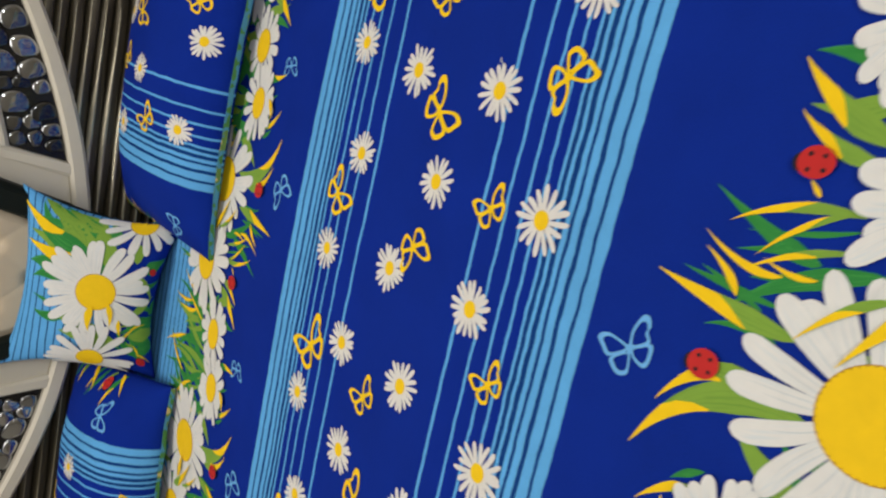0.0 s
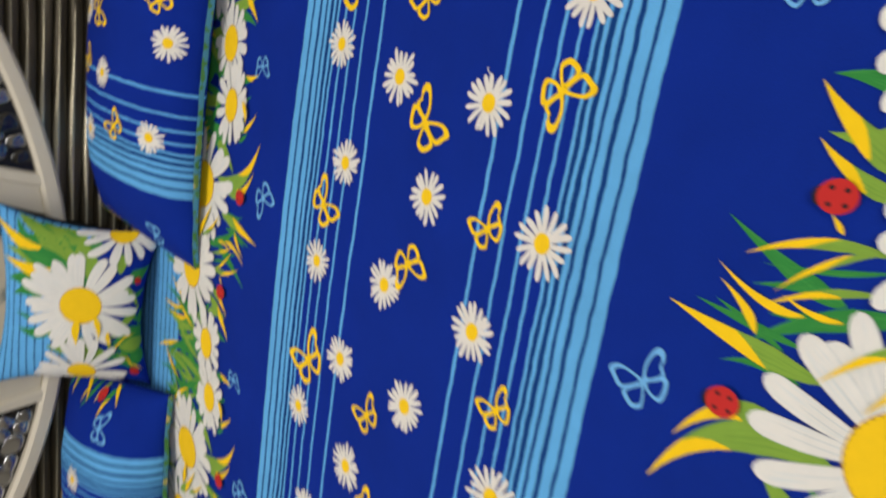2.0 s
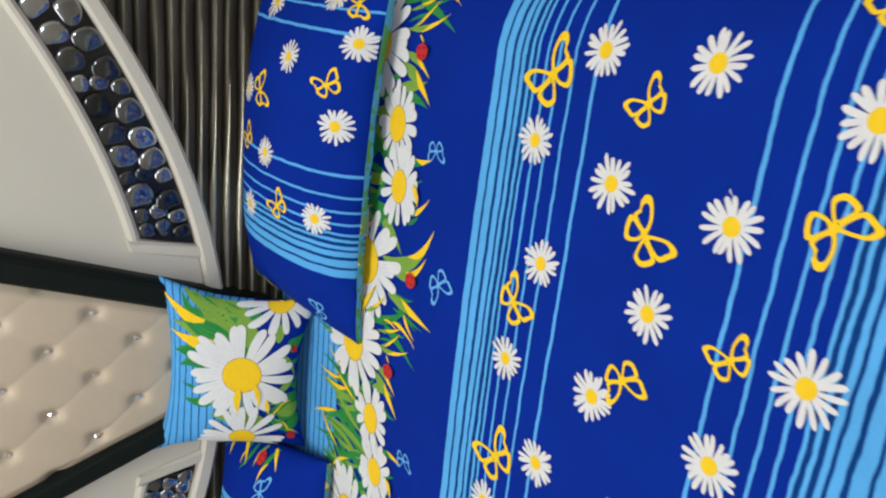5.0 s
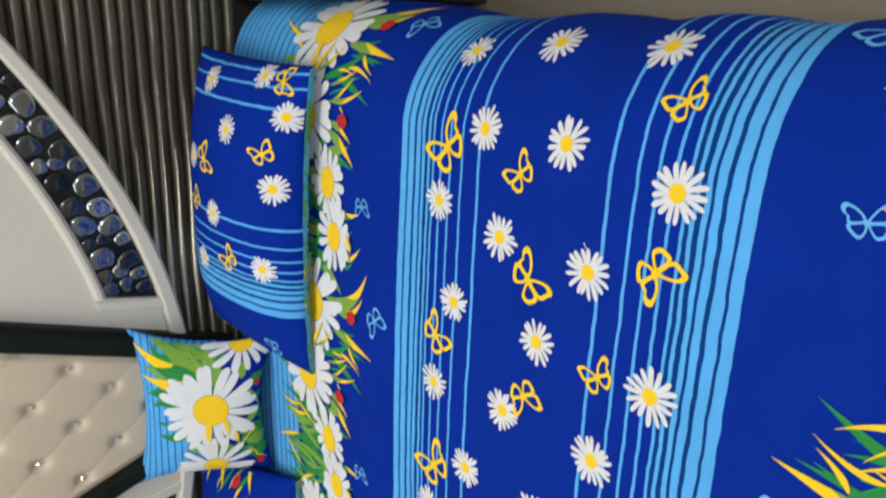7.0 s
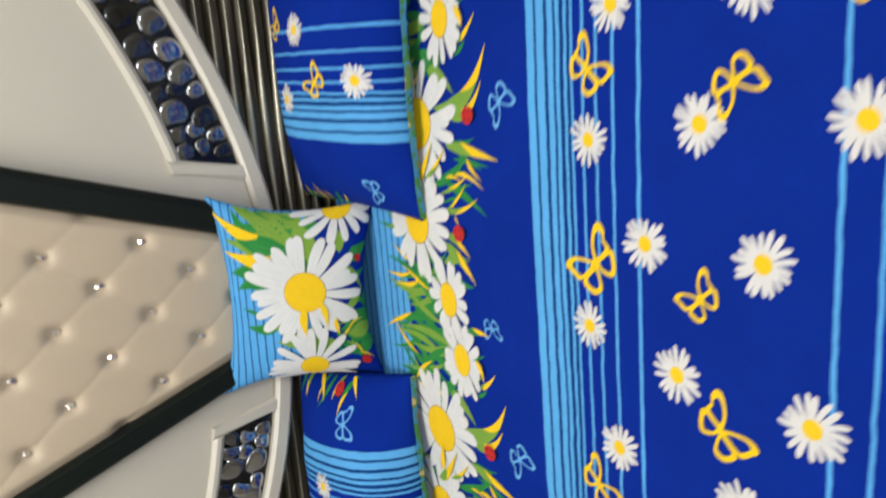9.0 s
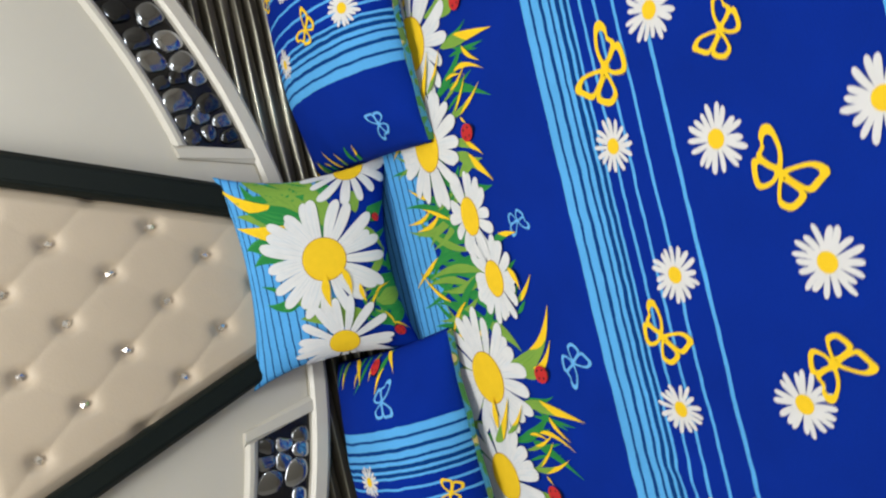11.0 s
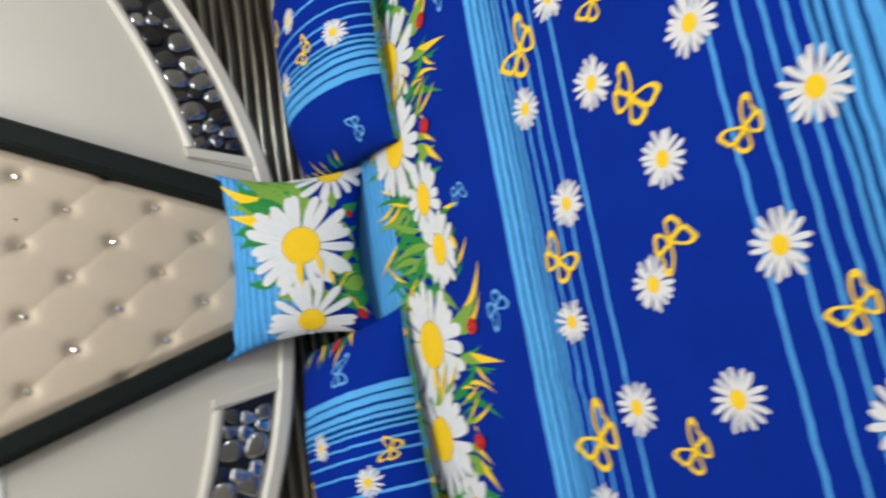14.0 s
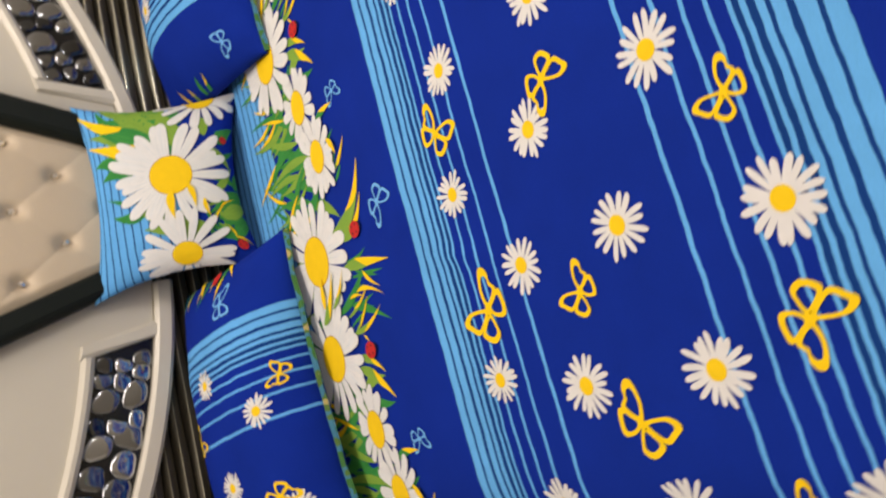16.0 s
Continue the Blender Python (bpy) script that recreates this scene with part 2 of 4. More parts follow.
for nm, dims, mat, lab in (
        ("floor", (-2.3, 2.1, -3.7, 0.3, -0.12, 0.0), M_FLOOR, "beige tiled floor of the bedroom"),
        ("ceiling", (-2.3, 2.1, -3.7, 0.3, 2.8, 2.92), M_CEIL, "plain white painted ceiling"),
        ("wall_north", (-2.3, 2.1, WALL_Y, 0.3, 0.0, 2.8), M_WALL, "cream painted wall behind the headboard"),
        ("wall_south", (-2.3, 2.1, -3.82, -3.7, 0.0, 2.8), M_WALL, "cream painted plain wall"),
        ("wall_east", (2.1, 2.25, -3.7, 0.3, 0.0, 2.8), M_WALL, "cream painted plain wall"),
        ("wall_west", (-2.45, -2.3, -3.7, 0.3, 0.0, 2.8), M_WALL, "cream painted plain wall")):
    tagged(box_part(nm, *dims, mat), lab, nm.split("_")[0], kind="structure")
tagged(box_part("trim", -0.305, -0.245, WALL_Y - 0.02, WALL_Y, 0.0, 2.8, M_TRIM, bevel=0.003),
       "narrow brownish upright strip on the cream wall", "trim", kind="structure")

# ---------------------------------------------------------------- bed frame and mattress
bed = tagged(empty("bed"), "dark wooden double bed base under the mattress", "bed")
box_part("side_rail", -0.93, -0.88, -1.98, -0.03, 0.12, 0.33, M_DARK, bed, 0.006)
box_part("side_rail", 0.88, 0.93, -1.98, -0.03, 0.12, 0.33, M_DARK, bed, 0.006)
box_part("foot_rail", -0.88, 0.88, -1.98, -1.93, 0.12, 0.33, M_DARK, bed, 0.006)
box_part("platform", -0.88, 0.88, -1.93, -0.03, 0.27, 0.31, M_DARK, bed, 0.004)
for sx in (-0.87, 0.81):
    for sy in (-1.9, -0.12):
        box_part("leg", sx, sx + 0.06, sy, sy + 0.06, 0.0, 0.27, M_DARK, bed, 0.004)
TOP = 0.557
FOOT, FRAD = -1.88, 0.10


def mattress():
    bm = bmesh.new()
    box(bm, -0.82, 0.85, -1.90, -0.05, 0.312, 0.536)
    side = [e for e in bm.edges if abs(e.verts[0].co.x - e.verts[1].co.x) < 1e-4 and e.verts[0].co.z > 0.5 and e.verts[1].co.z > 0.5]
    bmesh.ops.bevel(bm, geom=side, offset=0.19, segments=8, affect="EDGES", profile=0.5)
    return tagged(part("mattress", bm, M_MATTRESS, None, smooth=False), "thick grey mattress lying on the bed base", "mattress")


mattress()


# ---------------------------------------------------------------- cloth surfaces
def sheet_at(u, v, h=0.0):
    """The bed sheet: u across, v along the cloth in metres; it rolls over both sides and the foot."""
    EDGE, RAD = (0.70, 0.20) if u < 0 else (0.768 + 0.09 * max(0.0, v + 0.75), 0.20)
    a = max(0.0, abs(u) - EDGE)
    b = max(0.0, FOOT - v)
    if a <= RAD * math.pi / 2:
        t = a / RAD
        du, dz = min(abs(u), EDGE) + RAD * math.sin(t), RAD * (1 - math.cos(t))
    else:
        t, du, dz = math.pi / 2, EDGE + RAD, RAD + a - RAD * math.pi / 2
    if b <= FRAD * math.pi / 2:
        s = b / FRAD
        dv, dw = FRAD * math.sin(s), FRAD * (1 - math.cos(s))
    else:
        s, dv, dw = math.pi / 2, FRAD, FRAD + b - FRAD * math.pi / 2
    sg = 1 if u >= 0 else -1
    n = Vector((sg * math.sin(t), -math.sin(s), max(0.02, math.cos(t) * math.cos(s)))).normalized()
    wr = 0.004 * noise.noise(Vector((u * 2.4, v * 2.4, 3.1))) + 0.0016 * noise.noise(Vector((u * 7, v * 5, 9.0)))
    wr += 0.005 * math.sin(v * 19 + 2 * math.sin(v * 5)) * min(1.0, a / 0.25)
    wr += 0.004 * math.exp(-((v + 0.78 + 0.015 * math.sin(u * 9)) / 0.012) ** 2) * max(0, noise.noise(Vector((u * 4, 0, 0))))
    wr += 0.004 * math.exp(-((u + 0.372 - 0.35 * (v + 0.775)) / 0.013) ** 2) * math.exp(-((v + 0.82) / 0.06) ** 2)
    p = Vector((sg * du, max(v, FOOT) - dv, TOP - max(dz, dw)))
    p.z -= 0.0245 * min(abs(u), 0.9) ** 2 - 0.014 * max(0.0, v + 0.85)
    return p + n * (h + wr)


def grid_mesh(name, surf, u0, u1, v0, v1, nu, nv, material, parent=None):
    verts, uvs, faces = [], [], []
    for j in range(nv + 1):
        for i in range(nu + 1):
            u, v = u0 + (u1 - u0) * i / nu, v0 + (v1 - v0) * j / nv
            verts.append(surf(u, v, 0.0))
            uvs.append((u, v))
    for j in range(nv):
        for i in range(nu):
            k = j * (nu + 1) + i
            faces.append((k, k + 1, k + nu + 2, k + nu + 1))
    return mesh_part(name, verts, faces, material, parent, uvs=uvs)


class Print:
    """Collects printed shapes on a cloth surface as one thin mesh."""

    def __init__(self, surf, inside=None, heart=None):
        self.surf, self.inside, self.heart, self.hub = surf, inside, heart, None
        self.limits = inside if isinstance(inside, tuple) else None
        if self.limits:
            self.inside = lambda u, v: abs(u) <= self.limits[0] and abs(v) <= self.limits[1]
        self.verts, self.faces, self.mats, self.uvs = [], [], [], []

    def strip(self, rows, mat, h, join=True):
        """rows: lists of (u, v) of equal length."""
        if self.inside and not all(self.inside(u, v) for r in rows for u, v in r):
            rows = [[self.clip(u, v) for u, v in r] for r in rows]
        if self.hub is None:
            self.hub = len(self.verts)
            self.verts.append(self.surf(rows[0][0][0], rows[0][0][1], h - 0.0002) if not self.heart else self.surf(*self.heart, h - 0.0002))
            self.uvs.append((0.0, 0.0))
        base, n, m = len(self.verts), len(rows[0]), len(rows)
        for j, r in enumerate(rows):
            for i, (u, v) in enumerate(r):
                self.verts.append(self.surf(u, v, h))
                self.uvs.append((i / (n - 1) + base * 0.37, j / (m - 1) + base * 0.11))
        for j in range(m - 1):
            for i in range(n - 1):
                k = base + j * n + i
                self.faces.append((k, k + 1, k + n + 1, k + n))
                self.mats.append(mat)
        if join and base > self.hub + 1 and mat not in (STITCH, DISC, BLACK, RED, SHADE):
            self.faces.append((base, base + 1, self.hub))
            self.mats.append(mat)

    def clip(self, u, v):
        if self.limits:
            a, b = self.limits
            return max(-a, min(a, u)), max(-b, min(b, v))
        for _ in range(14):
            if self.inside(u, v):
                break
            u, v = u * 0.97, v * 0.97
        return u, v

    def blade(self, x, y, ang, length, width, mat, h, bend=0.0, profile=None, n=7, across=3):
        """A tapering shape from (x, y) towards ang (degrees)."""
        rows = []
        for j in range(n + 1):
            t = j / n if profile is not petal_profile else rounded(j / n)
            a = radians(ang + bend * (t - 0.5))
            px, py = x + math.cos(a) * length * t, y + math.sin(a) * length * t
            w = width * (profile(t) if profile else math.sin(math.pi * min(0.999, 0.12 + 0.88 * t)) ** 0.8)
            nx, ny = -math.sin(a), math.cos(a)
            rows.append([(px + nx * w * (i / (across - 1) - 0.5), py + ny * w * (i / (across - 1) - 0.5)) for i in range(across)])
        self.strip(rows, mat, h)

    def leaf(self, b, m, e, width, mat, tip, h, start):
        """A curved leaf from b by way of m to e; its tip takes another ink along a slanting line."""
        n, sides, rows = 12, ([], []), []
        for j in range(n + 1):
            t = j / n
            k0, k1, k2 = (1 - t) * (1 - 2 * t), 4 * t * (1 - t), t * (2 * t - 1)
            px, py = (k0 * b[i] + k1 * m[i] + k2 * e[i] for i in (0, 1))
            g0, g1, g2 = 4 * t - 3, 4 - 8 * t, 4 * t - 1
            dx, dy = (g0 * b[i] + g1 * m[i] + g2 * e[i] for i in (0, 1))
            q = math.hypot(dx, dy) or 1.0
            w = width * leaf_profile(t) / 2
            sides[0].append((px - dy / q * w, py + dx / q * w))
            sides[1].append((px + dy / q * w, py - dx / q * w))
            rows.append([sides[0][-1], (px, py), sides[1][-1]])
        self.strip(rows, mat, h)
        if tip is not None:
            lean = 1 if int(width * 3000) % 2 else 0
            rows = []
            for j in range(n + 1):
                t = j / n
                if t < start - 0.12:
                    continue
                f = min(1.0, (t - start + 0.12) / 0.26)
                p, q = sides[lean][j], sides[1 - lean][j]
                r = (p[0] + (q[0] - p[0]) * f, p[1] + (q[1] - p[1]) * f)
                rows.append([p, ((p[0] + r[0]) / 2, (p[1] + r[1]) / 2), r])
            self.strip(rows, tip, h + 0.0003, False)

    def oval(self, x, y, rx, ry, rot, mat, h, n=20):
        ca, sa = math.cos(radians(rot)), math.sin(radians(rot))
        rows = []
        for f in (0.0005, 0.5, 1.0):
            rows.append([(x + ca * rx * f * math.cos(q) - sa * ry * f * math.sin(q), y + sa * rx * f * math.cos(q) + ca * ry * f * math.sin(q))
                         for q in [2 * math.pi * i / n for i in range(n + 1)]])
        self.strip(rows, mat, h)

    def done(self, name, parent, label=""):
        used = sorted(set(self.mats))
        remap = {m: i for i, m in enumerate(used)}
        return mesh_part(name, self.verts, self.faces, [INKS[m] for m in used], parent, [remap[m] for m in self.mats], self.uvs, True, label)


def petal_profile(t):
    body = 0.52 + 0.48 * math.sin(math.pi / 2 * min(1.0, t / 0.62))
    return body * (math.sqrt(max(0.0, 1 - ((t - 0.76) / 0.24) ** 2)) if t > 0.76 else 1.0) + 0.02


def rounded(t):
    """Stations closer together towards a petal's tip."""
    return 1 - (1 - t) ** 1.6


def small_daisy(surf, parent, x, y, d, rot, rnd, inside=None):
    """A field daisy: slim white petals round a yellow eye."""
    pr = Print(surf, inside, (x, y))
    n = rnd.choice((16, 17, 18))
    for k in range(n):
        a = rot + 360 * k / n + rnd.uniform(-4, 4)
        r = d / 2 * rnd.uniform(0.90, 1.13)
        pr.blade(x + math.cos(radians(a)) * d * 0.09, y + math.sin(radians(a)) * d * 0.09, a, r - d * 0.09, d * rnd.uniform(0.082, 0.104), PETAL, 0.0013 + 0.00012 * (k % 2), rnd.uniform(-12, 12), petal_profile, 6)
    pr.oval(x, y, d * 0.155, d * 0.15, 0, DISC, 0.0018, 16)
    return pr.done("printed_daisy", parent)


def big_daisy(surf, parent, x, y, r, disc, n, rot, rnd, sx=1.0, sy=1.0, lift=0.0, inside=None, wide=3.3):
    """A border daisy with broad shaded petals and a stitched yellow eye; sx, sy squash it."""
    def squash(u, v, h):
        return surf(x + (u - x) * sx, y + (v - y) * sy, h)
    if isinstance(inside, tuple):
        ins = inside if sx == sy == 1 else (inside[0], inside[1])
    else:
        ins = (lambda u, v: inside(x + (u - x) * sx, y + (v - y) * sy)) if inside else None
    pr = Print(squash, ins, (x, y))
    petals = [(k, 1) for k in range(n)] + [(k + 0.5, 0) for k in range(n) if rnd.random() < 0.45]
    for i, (k, front) in enumerate(sorted(petals, key=lambda p: p[1])):
        a = rot + 360 * k / n + rnd.uniform(-3.5, 3.5)
        rr = r * rnd.uniform(0.92, 1.10) * (1.0 if front else 0.93)
        w = r * wide / n * rnd.uniform(0.88, 1.12)
        x0, y0 = x + math.cos(radians(a)) * disc * 0.8, y + math.sin(radians(a)) * disc * 0.8
        h = 0.0026 + 0.0005 * front + 0.00006 * (i % 3) + lift
        b = rnd.uniform(-12, 12)
        pr.blade(x0, y0, a, (rr - disc * 0.8) * 1.006, w * 1.05, SHADE, h - 0.0002, b, petal_profile, 9)
        pr.blade(x0, y0, a, rr - disc * 0.8, w, WHITE, h, b, petal_profile, 9, 5)
        for q in ((-0.24, 0.2) if i % 2 else (0.06,)):
            pr.blade(x0 - math.sin(radians(a)) * w * q * 0.6, y0 + math.cos(radians(a)) * w * q * 0.6, a + q * 4, (rr - disc * 0.8) * rnd.uniform(0.55, 0.82), w * 0.055, SHADE, h + 0.0002, b, None, 6, 2)
    pr.oval(x, y, disc, disc, 0, STITCH, 0.0036 + lift, 30)
    pr.oval(x, y, disc * 0.982, disc * 0.982, 0, DISC, 0.0038 + lift, 30)
    m = 44
    for k in range(m):
        a = 360 * k / m
        pr.blade(x + math.cos(radians(a)) * disc * 0.95, y + math.sin(radians(a)) * disc * 0.95, a, disc * 0.03, disc * 0.045, STITCH, 0.0040 + lift, 0, lambda t: 1.0, 1, 2)
    return pr.done("printed_large_daisy", parent)


# wing outlines of the printed butterfly, in lengths of its longest wing
WINGS = (((0.06, 0.05), (0.46, 0.14), (0.92, 0.08), (1.0, -0.07), (0.83, -0.18), (0.63, -0.19), (0.42, -0.32), (0.04, -0.06)),
         ((0.06, -0.02), (0.25, -0.19), (0.43, -0.33), (0.38, -0.43), (0.0, -0.49), (-0.20, -0.43), (-0.20, -0.23), (-0.10, -0.07)),
         ((0.04, 0.06), (0.03, 0.52), (-0.12, 0.73), (-0.28, 0.76), (-0.39, 0.63), (-0.53, 0.44), (-0.46, 0.29), (-0.06, 0.0)),
         ((-0.08, 0.02), (-0.40, 0.25), (-0.58, 0.31), (-0.73, 0.15), (-0.77, -0.02), (-0.63, -0.17), (-0.46, -0.17), (-0.12, -0.06)))


def butterfly(surf, parent, x, y, size, rot, kind, ink, rnd, inside=None, stroke=0.0056, open_part=0.62):
    """An outlined butterfly: four open wings with wavy rims round a slim body; kind 1 is the mirrored one, kind 2 upside down."""
    pr = Print(surf, inside, (x, y))
    turn, flip, unit = radians(rot + (174 if kind == 2 else 0)), (-1 if kind == 1 else 1), size / 2
    for w_i, knots in enumerate(WINGS):
        mid = [sum(p[e] for p in knots) / len(knots) for e in (0, 1)]
        n, m = 32, len(knots)
        rows = [[], []]
        for i in range(n + 1):
            f = (i % n) / n * m
            k, t = int(f) % m, f - int(f)
            g = [knots[(k + o) % m] for o in (-1, 0, 1, 2)]
            c = [0.5 * (2 * g[1][e] + (g[2][e] - g[0][e]) * t + (2 * g[0][e] - 5 * g[1][e] + 4 * g[2][e] - g[3][e]) * t * t + (3 * g[1][e] - g[0][e] - 3 * g[2][e] + g[3][e]) * t ** 3) for e in (0, 1)]
            for r, hole in ((0, 1.0), (1, open_part)):
                al = (mid[0] * (0.93 if r else 1.0) + (c[0] - mid[0]) * hole) * unit
                ac = (mid[1] * (0.93 if r else 1.0) + (c[1] - mid[1]) * hole) * unit * flip * 1.28
                rows[r].append((x + math.cos(turn) * al - math.sin(turn) * ac, y + math.sin(turn) * al + math.cos(turn) * ac))
        pr.strip(rows, ink, 0.0015 + 0.0001 * w_i)
    pr.oval(x, y, size * 0.065, size * 0.05, rot + 40, ink, 0.0020, 12)
    return pr.done("printed_butterfly", parent)


def ladybird(surf, parent, x, y, size, rot, inside=None):
    pr = Print(surf, inside, (x, y))
    ca, sa = math.cos(radians(rot)), math.sin(radians(rot))
    pr.oval(x + ca * size * 0.42, y + sa * size * 0.42, size * 0.2, size * 0.26, rot, BLACK, 0.0050, 14)
    pr.oval(x, y, size * 0.5, size * 0.45, rot, RED, 0.0053, 20)
    for f, g in ((0.2, 0.2), (-0.2, 0.22), (0.15, -0.22), (-0.22, -0.16)):
        pr.oval(x + ca * size * f - sa * size * g, y + sa * size * f + ca * size * g, size * 0.07, size * 0.07, 0, BLACK, 0.0056, 8)
    return pr.done("printed_ladybird", parent)


def leaf_profile(t):
    return (t / 0.35) ** 0.6 * 0.9 + 0.1 if t < 0.35 else max(0.02, 1 - ((t - 0.35) / 0.65) ** 1.25)


def leaves(surf, parent, rows, inside=None, place=None, lift=0.0):
    """rows: base x, base y, angle, length, width, style; style 0 green, 1 lime with a yellow tip, 2 yellow, 3 green with a yellow tip, 4 lime.
    A longer row is base, middle, end, width, style and where the tip's ink begins."""
    for i, row in enumerate(rows):
        if len(row) == 9:
            b, m, e = (row[0], row[1]), (row[2], row[3]), (row[4], row[5])
            w, style, start = row[6:]
            if place:
                b, m, e = (place(p[0], p[1], 0)[:2] for p in (b, m, e))
        else:
            x, y, a, length, w, style = row
            if place:
                x, y, a = place(x, y, a)
            b, c, start = (x, y), radians(a), 0.52
            e = (x + math.cos(c) * length * 1.08, y + math.sin(c) * length * 1.08)
            bow = length * (0.09 if i % 2 else -0.08)
            m = ((b[0] + e[0]) / 2 - math.sin(c) * bow, (b[1] + e[1]) / 2 + math.cos(c) * bow)
        pr = Print(surf, inside)
        pr.leaf(b, m, e, w, (GREEN, LIME, YELLOW, GREEN, LIME)[style], YELLOW if style in (1, 3) else None, (0.0012, 0.0019, 0.0027, 0.0022, 0.0016)[style] + lift, start)
        pr.done("printed_leaf", parent)


PERIOD = 0.615
sheet = grid_mesh("bed_sheet", sheet_at, -1.16, 1.16, -2.16, -0.03, 156, 142, M_SHEET)
tagged(sheet, "royal blue cotton bed sheet printed with daisies, butterflies and light stripes", "bed sheet")


def on_sheet(u, v):
    return abs(u) < 1.155 and -2.155 < v < -0.035


rnd = random.Random(4)
FIELD = [(0.041, -0.848, 0.068), (0.177, -0.954, 0.072), (0.310, -0.856, 0.068), (0.482, -0.899, 0.070),
         (0.626, -1.004, 0.074), (0.478, -1.098, 0.074), (0.330, -1.035, 0.072), (0.176, -1.122, 0.077),
         (0.617, -1.185, 0.077), (0.333, -1.226, 0.076), (0.476, -1.310, 0.080), (0.140, -1.308, 0.082)]
FLUTTER = [(0.406, -0.855, 0.098, 6, 1), (0.137, -0.865, 0.120, -4, 3), (0.574, -1.071, 0.104, 4, 1),
           (0.375, -1.079, 0.088, -12, 2), (0.120, -1.040, 0.080, -4, 3), (0.469, -1.222, 0.076, -14, 3),
           (0.646, -1.294, 0.094, 2, 2), (0.254, -1.290, 0.074, -8, 3)]
for k in range(-3, 3):
    for x, y, d in FIELD:
        if abs(x + k * PERIOD) < 0.99:
            small_daisy(sheet_at, sheet, x + k * PERIOD, y, d, rnd.uniform(0, 20), rnd)
    for x, y, s, rot, kind in FLUTTER:
        if abs(x + k * PERIOD) < 0.99:
            butterfly(sheet_at, sheet, x + k * PERIOD, y, s, rot, kind, YELLOW, rnd)

# one repeat of the flower border, as it lies at the foot of the bed
BORDER = [(0.410, -1.711, 0.120, 0.049, 17, 100, 1.000, 1.000), (0.596, -1.742, 0.112, 0.045, 17, 60, 1.000, 0.950),
          (0.738, -1.655, 0.082, 0.036, 14, 140, 0.950, 0.750), (0.850, -1.625, 0.078, 0.032, 14, 60, 1.000, 0.800)]
BLADES = [(0.629, -1.661, 0.651, -1.611, 0.693, -1.563, 0.024, 1, 0.500), (0.610, -1.658, 0.620, -1.614, 0.647, -1.574, 0.016, 1, 0.500),
          (0.575, -1.613, 0.582, -1.607, 0.589, -1.600, 0.005, 2, 0.000), (0.519, -1.631, 0.532, -1.586, 0.567, -1.516, 0.019, 0, 0.000),
          (0.567, -1.654, 0.562, -1.594, 0.537, -1.540, 0.011, 1, 0.450), (0.555, -1.654, 0.541, -1.608, 0.533, -1.557, 0.006, 0, 0.000),
          (0.569, -1.647, 0.546, -1.606, 0.512, -1.573, 0.007, 1, 0.350), (0.472, -1.610, 0.477, -1.554, 0.483, -1.505, 0.009, 0, 0.000),
          (0.464, -1.594, 0.478, -1.557, 0.489, -1.524, 0.008, 0, 0.000), (0.528, -1.619, 0.522, -1.590, 0.513, -1.553, 0.010, 0, 0.000)]
BLADES_TWO = [(0.524, -1.686, 0.500, -1.617, 0.459, -1.561, 0.020, 0, 0.000), (0.507, -1.635, 0.499, -1.605, 0.491, -1.573, 0.011, 0, 0.000),
              (0.450, -1.631, 0.457, -1.562, 0.472, -1.480, 0.022, 1, 0.450), (0.500, -1.603, 0.501, -1.565, 0.523, -1.519, 0.009, 2, 0.000),
              (0.470, -1.567, 0.489, -1.553, 0.508, -1.524, 0.009, 2, 0.000), (0.536, -1.655, 0.522, -1.609, 0.497, -1.566, 0.008, 1, 0.400),
              (0.441, -1.615, 0.444, -1.577, 0.434, -1.543, 0.009, 0, 0.000), (0.396, -1.627, 0.393, -1.565, 0.343, -1.517, 0.020, 1, 0.500),
              (0.384, -1.663, 0.368, -1.568, 0.288, -1.502, 0.032, 1, 0.600), (0.506, -1.633, 0.504, -1.609, 0.512, -1.581, 0.006, 2, 0.000)]
BLADES_THREE = [(0.279, -1.584, 0.264, -1.554, 0.236, -1.526, 0.011, 1, 0.300), (0.299, -1.588, 0.287, -1.569, 0.276, -1.557, 0.009, 0, 0.000),
                (0.276, -1.594, 0.262, -1.579, 0.247, -1.565, 0.009, 0, 0.000), (0.229, -1.596, 0.219, -1.576, 0.209, -1.556, 0.009, 0, 0.000),
                (0.333, -1.674, 139, 0.064, 0.022, 0), (0.667, -1.659, 100, 0.075, 0.022, 4),
                (0.686, -1.644, 80, 0.070, 0.018, 0), (0.797, -1.617, 100, 0.075, 0.016, 3),
                (0.813, -1.637, 60, 0.060, 0.020, 4), (0.313, -1.684, 60, 0.090, 0.026, 4),
                (0.283, -1.675, 20, 0.080, 0.024, 0)]
OVER = [(0.509, -1.697, 0.489, -1.663, 0.451, -1.629, 0.010, 1, 0.450), (0.528, -1.745, 0.504, -1.711, 0.442, -1.669, 0.021, 1, 0.450),
        (0.503, -1.726, 0.472, -1.723, 0.441, -1.717, 0.018, 2, 0.000), (0.836, -1.577, 30, 0.040, 0.013, 2)]
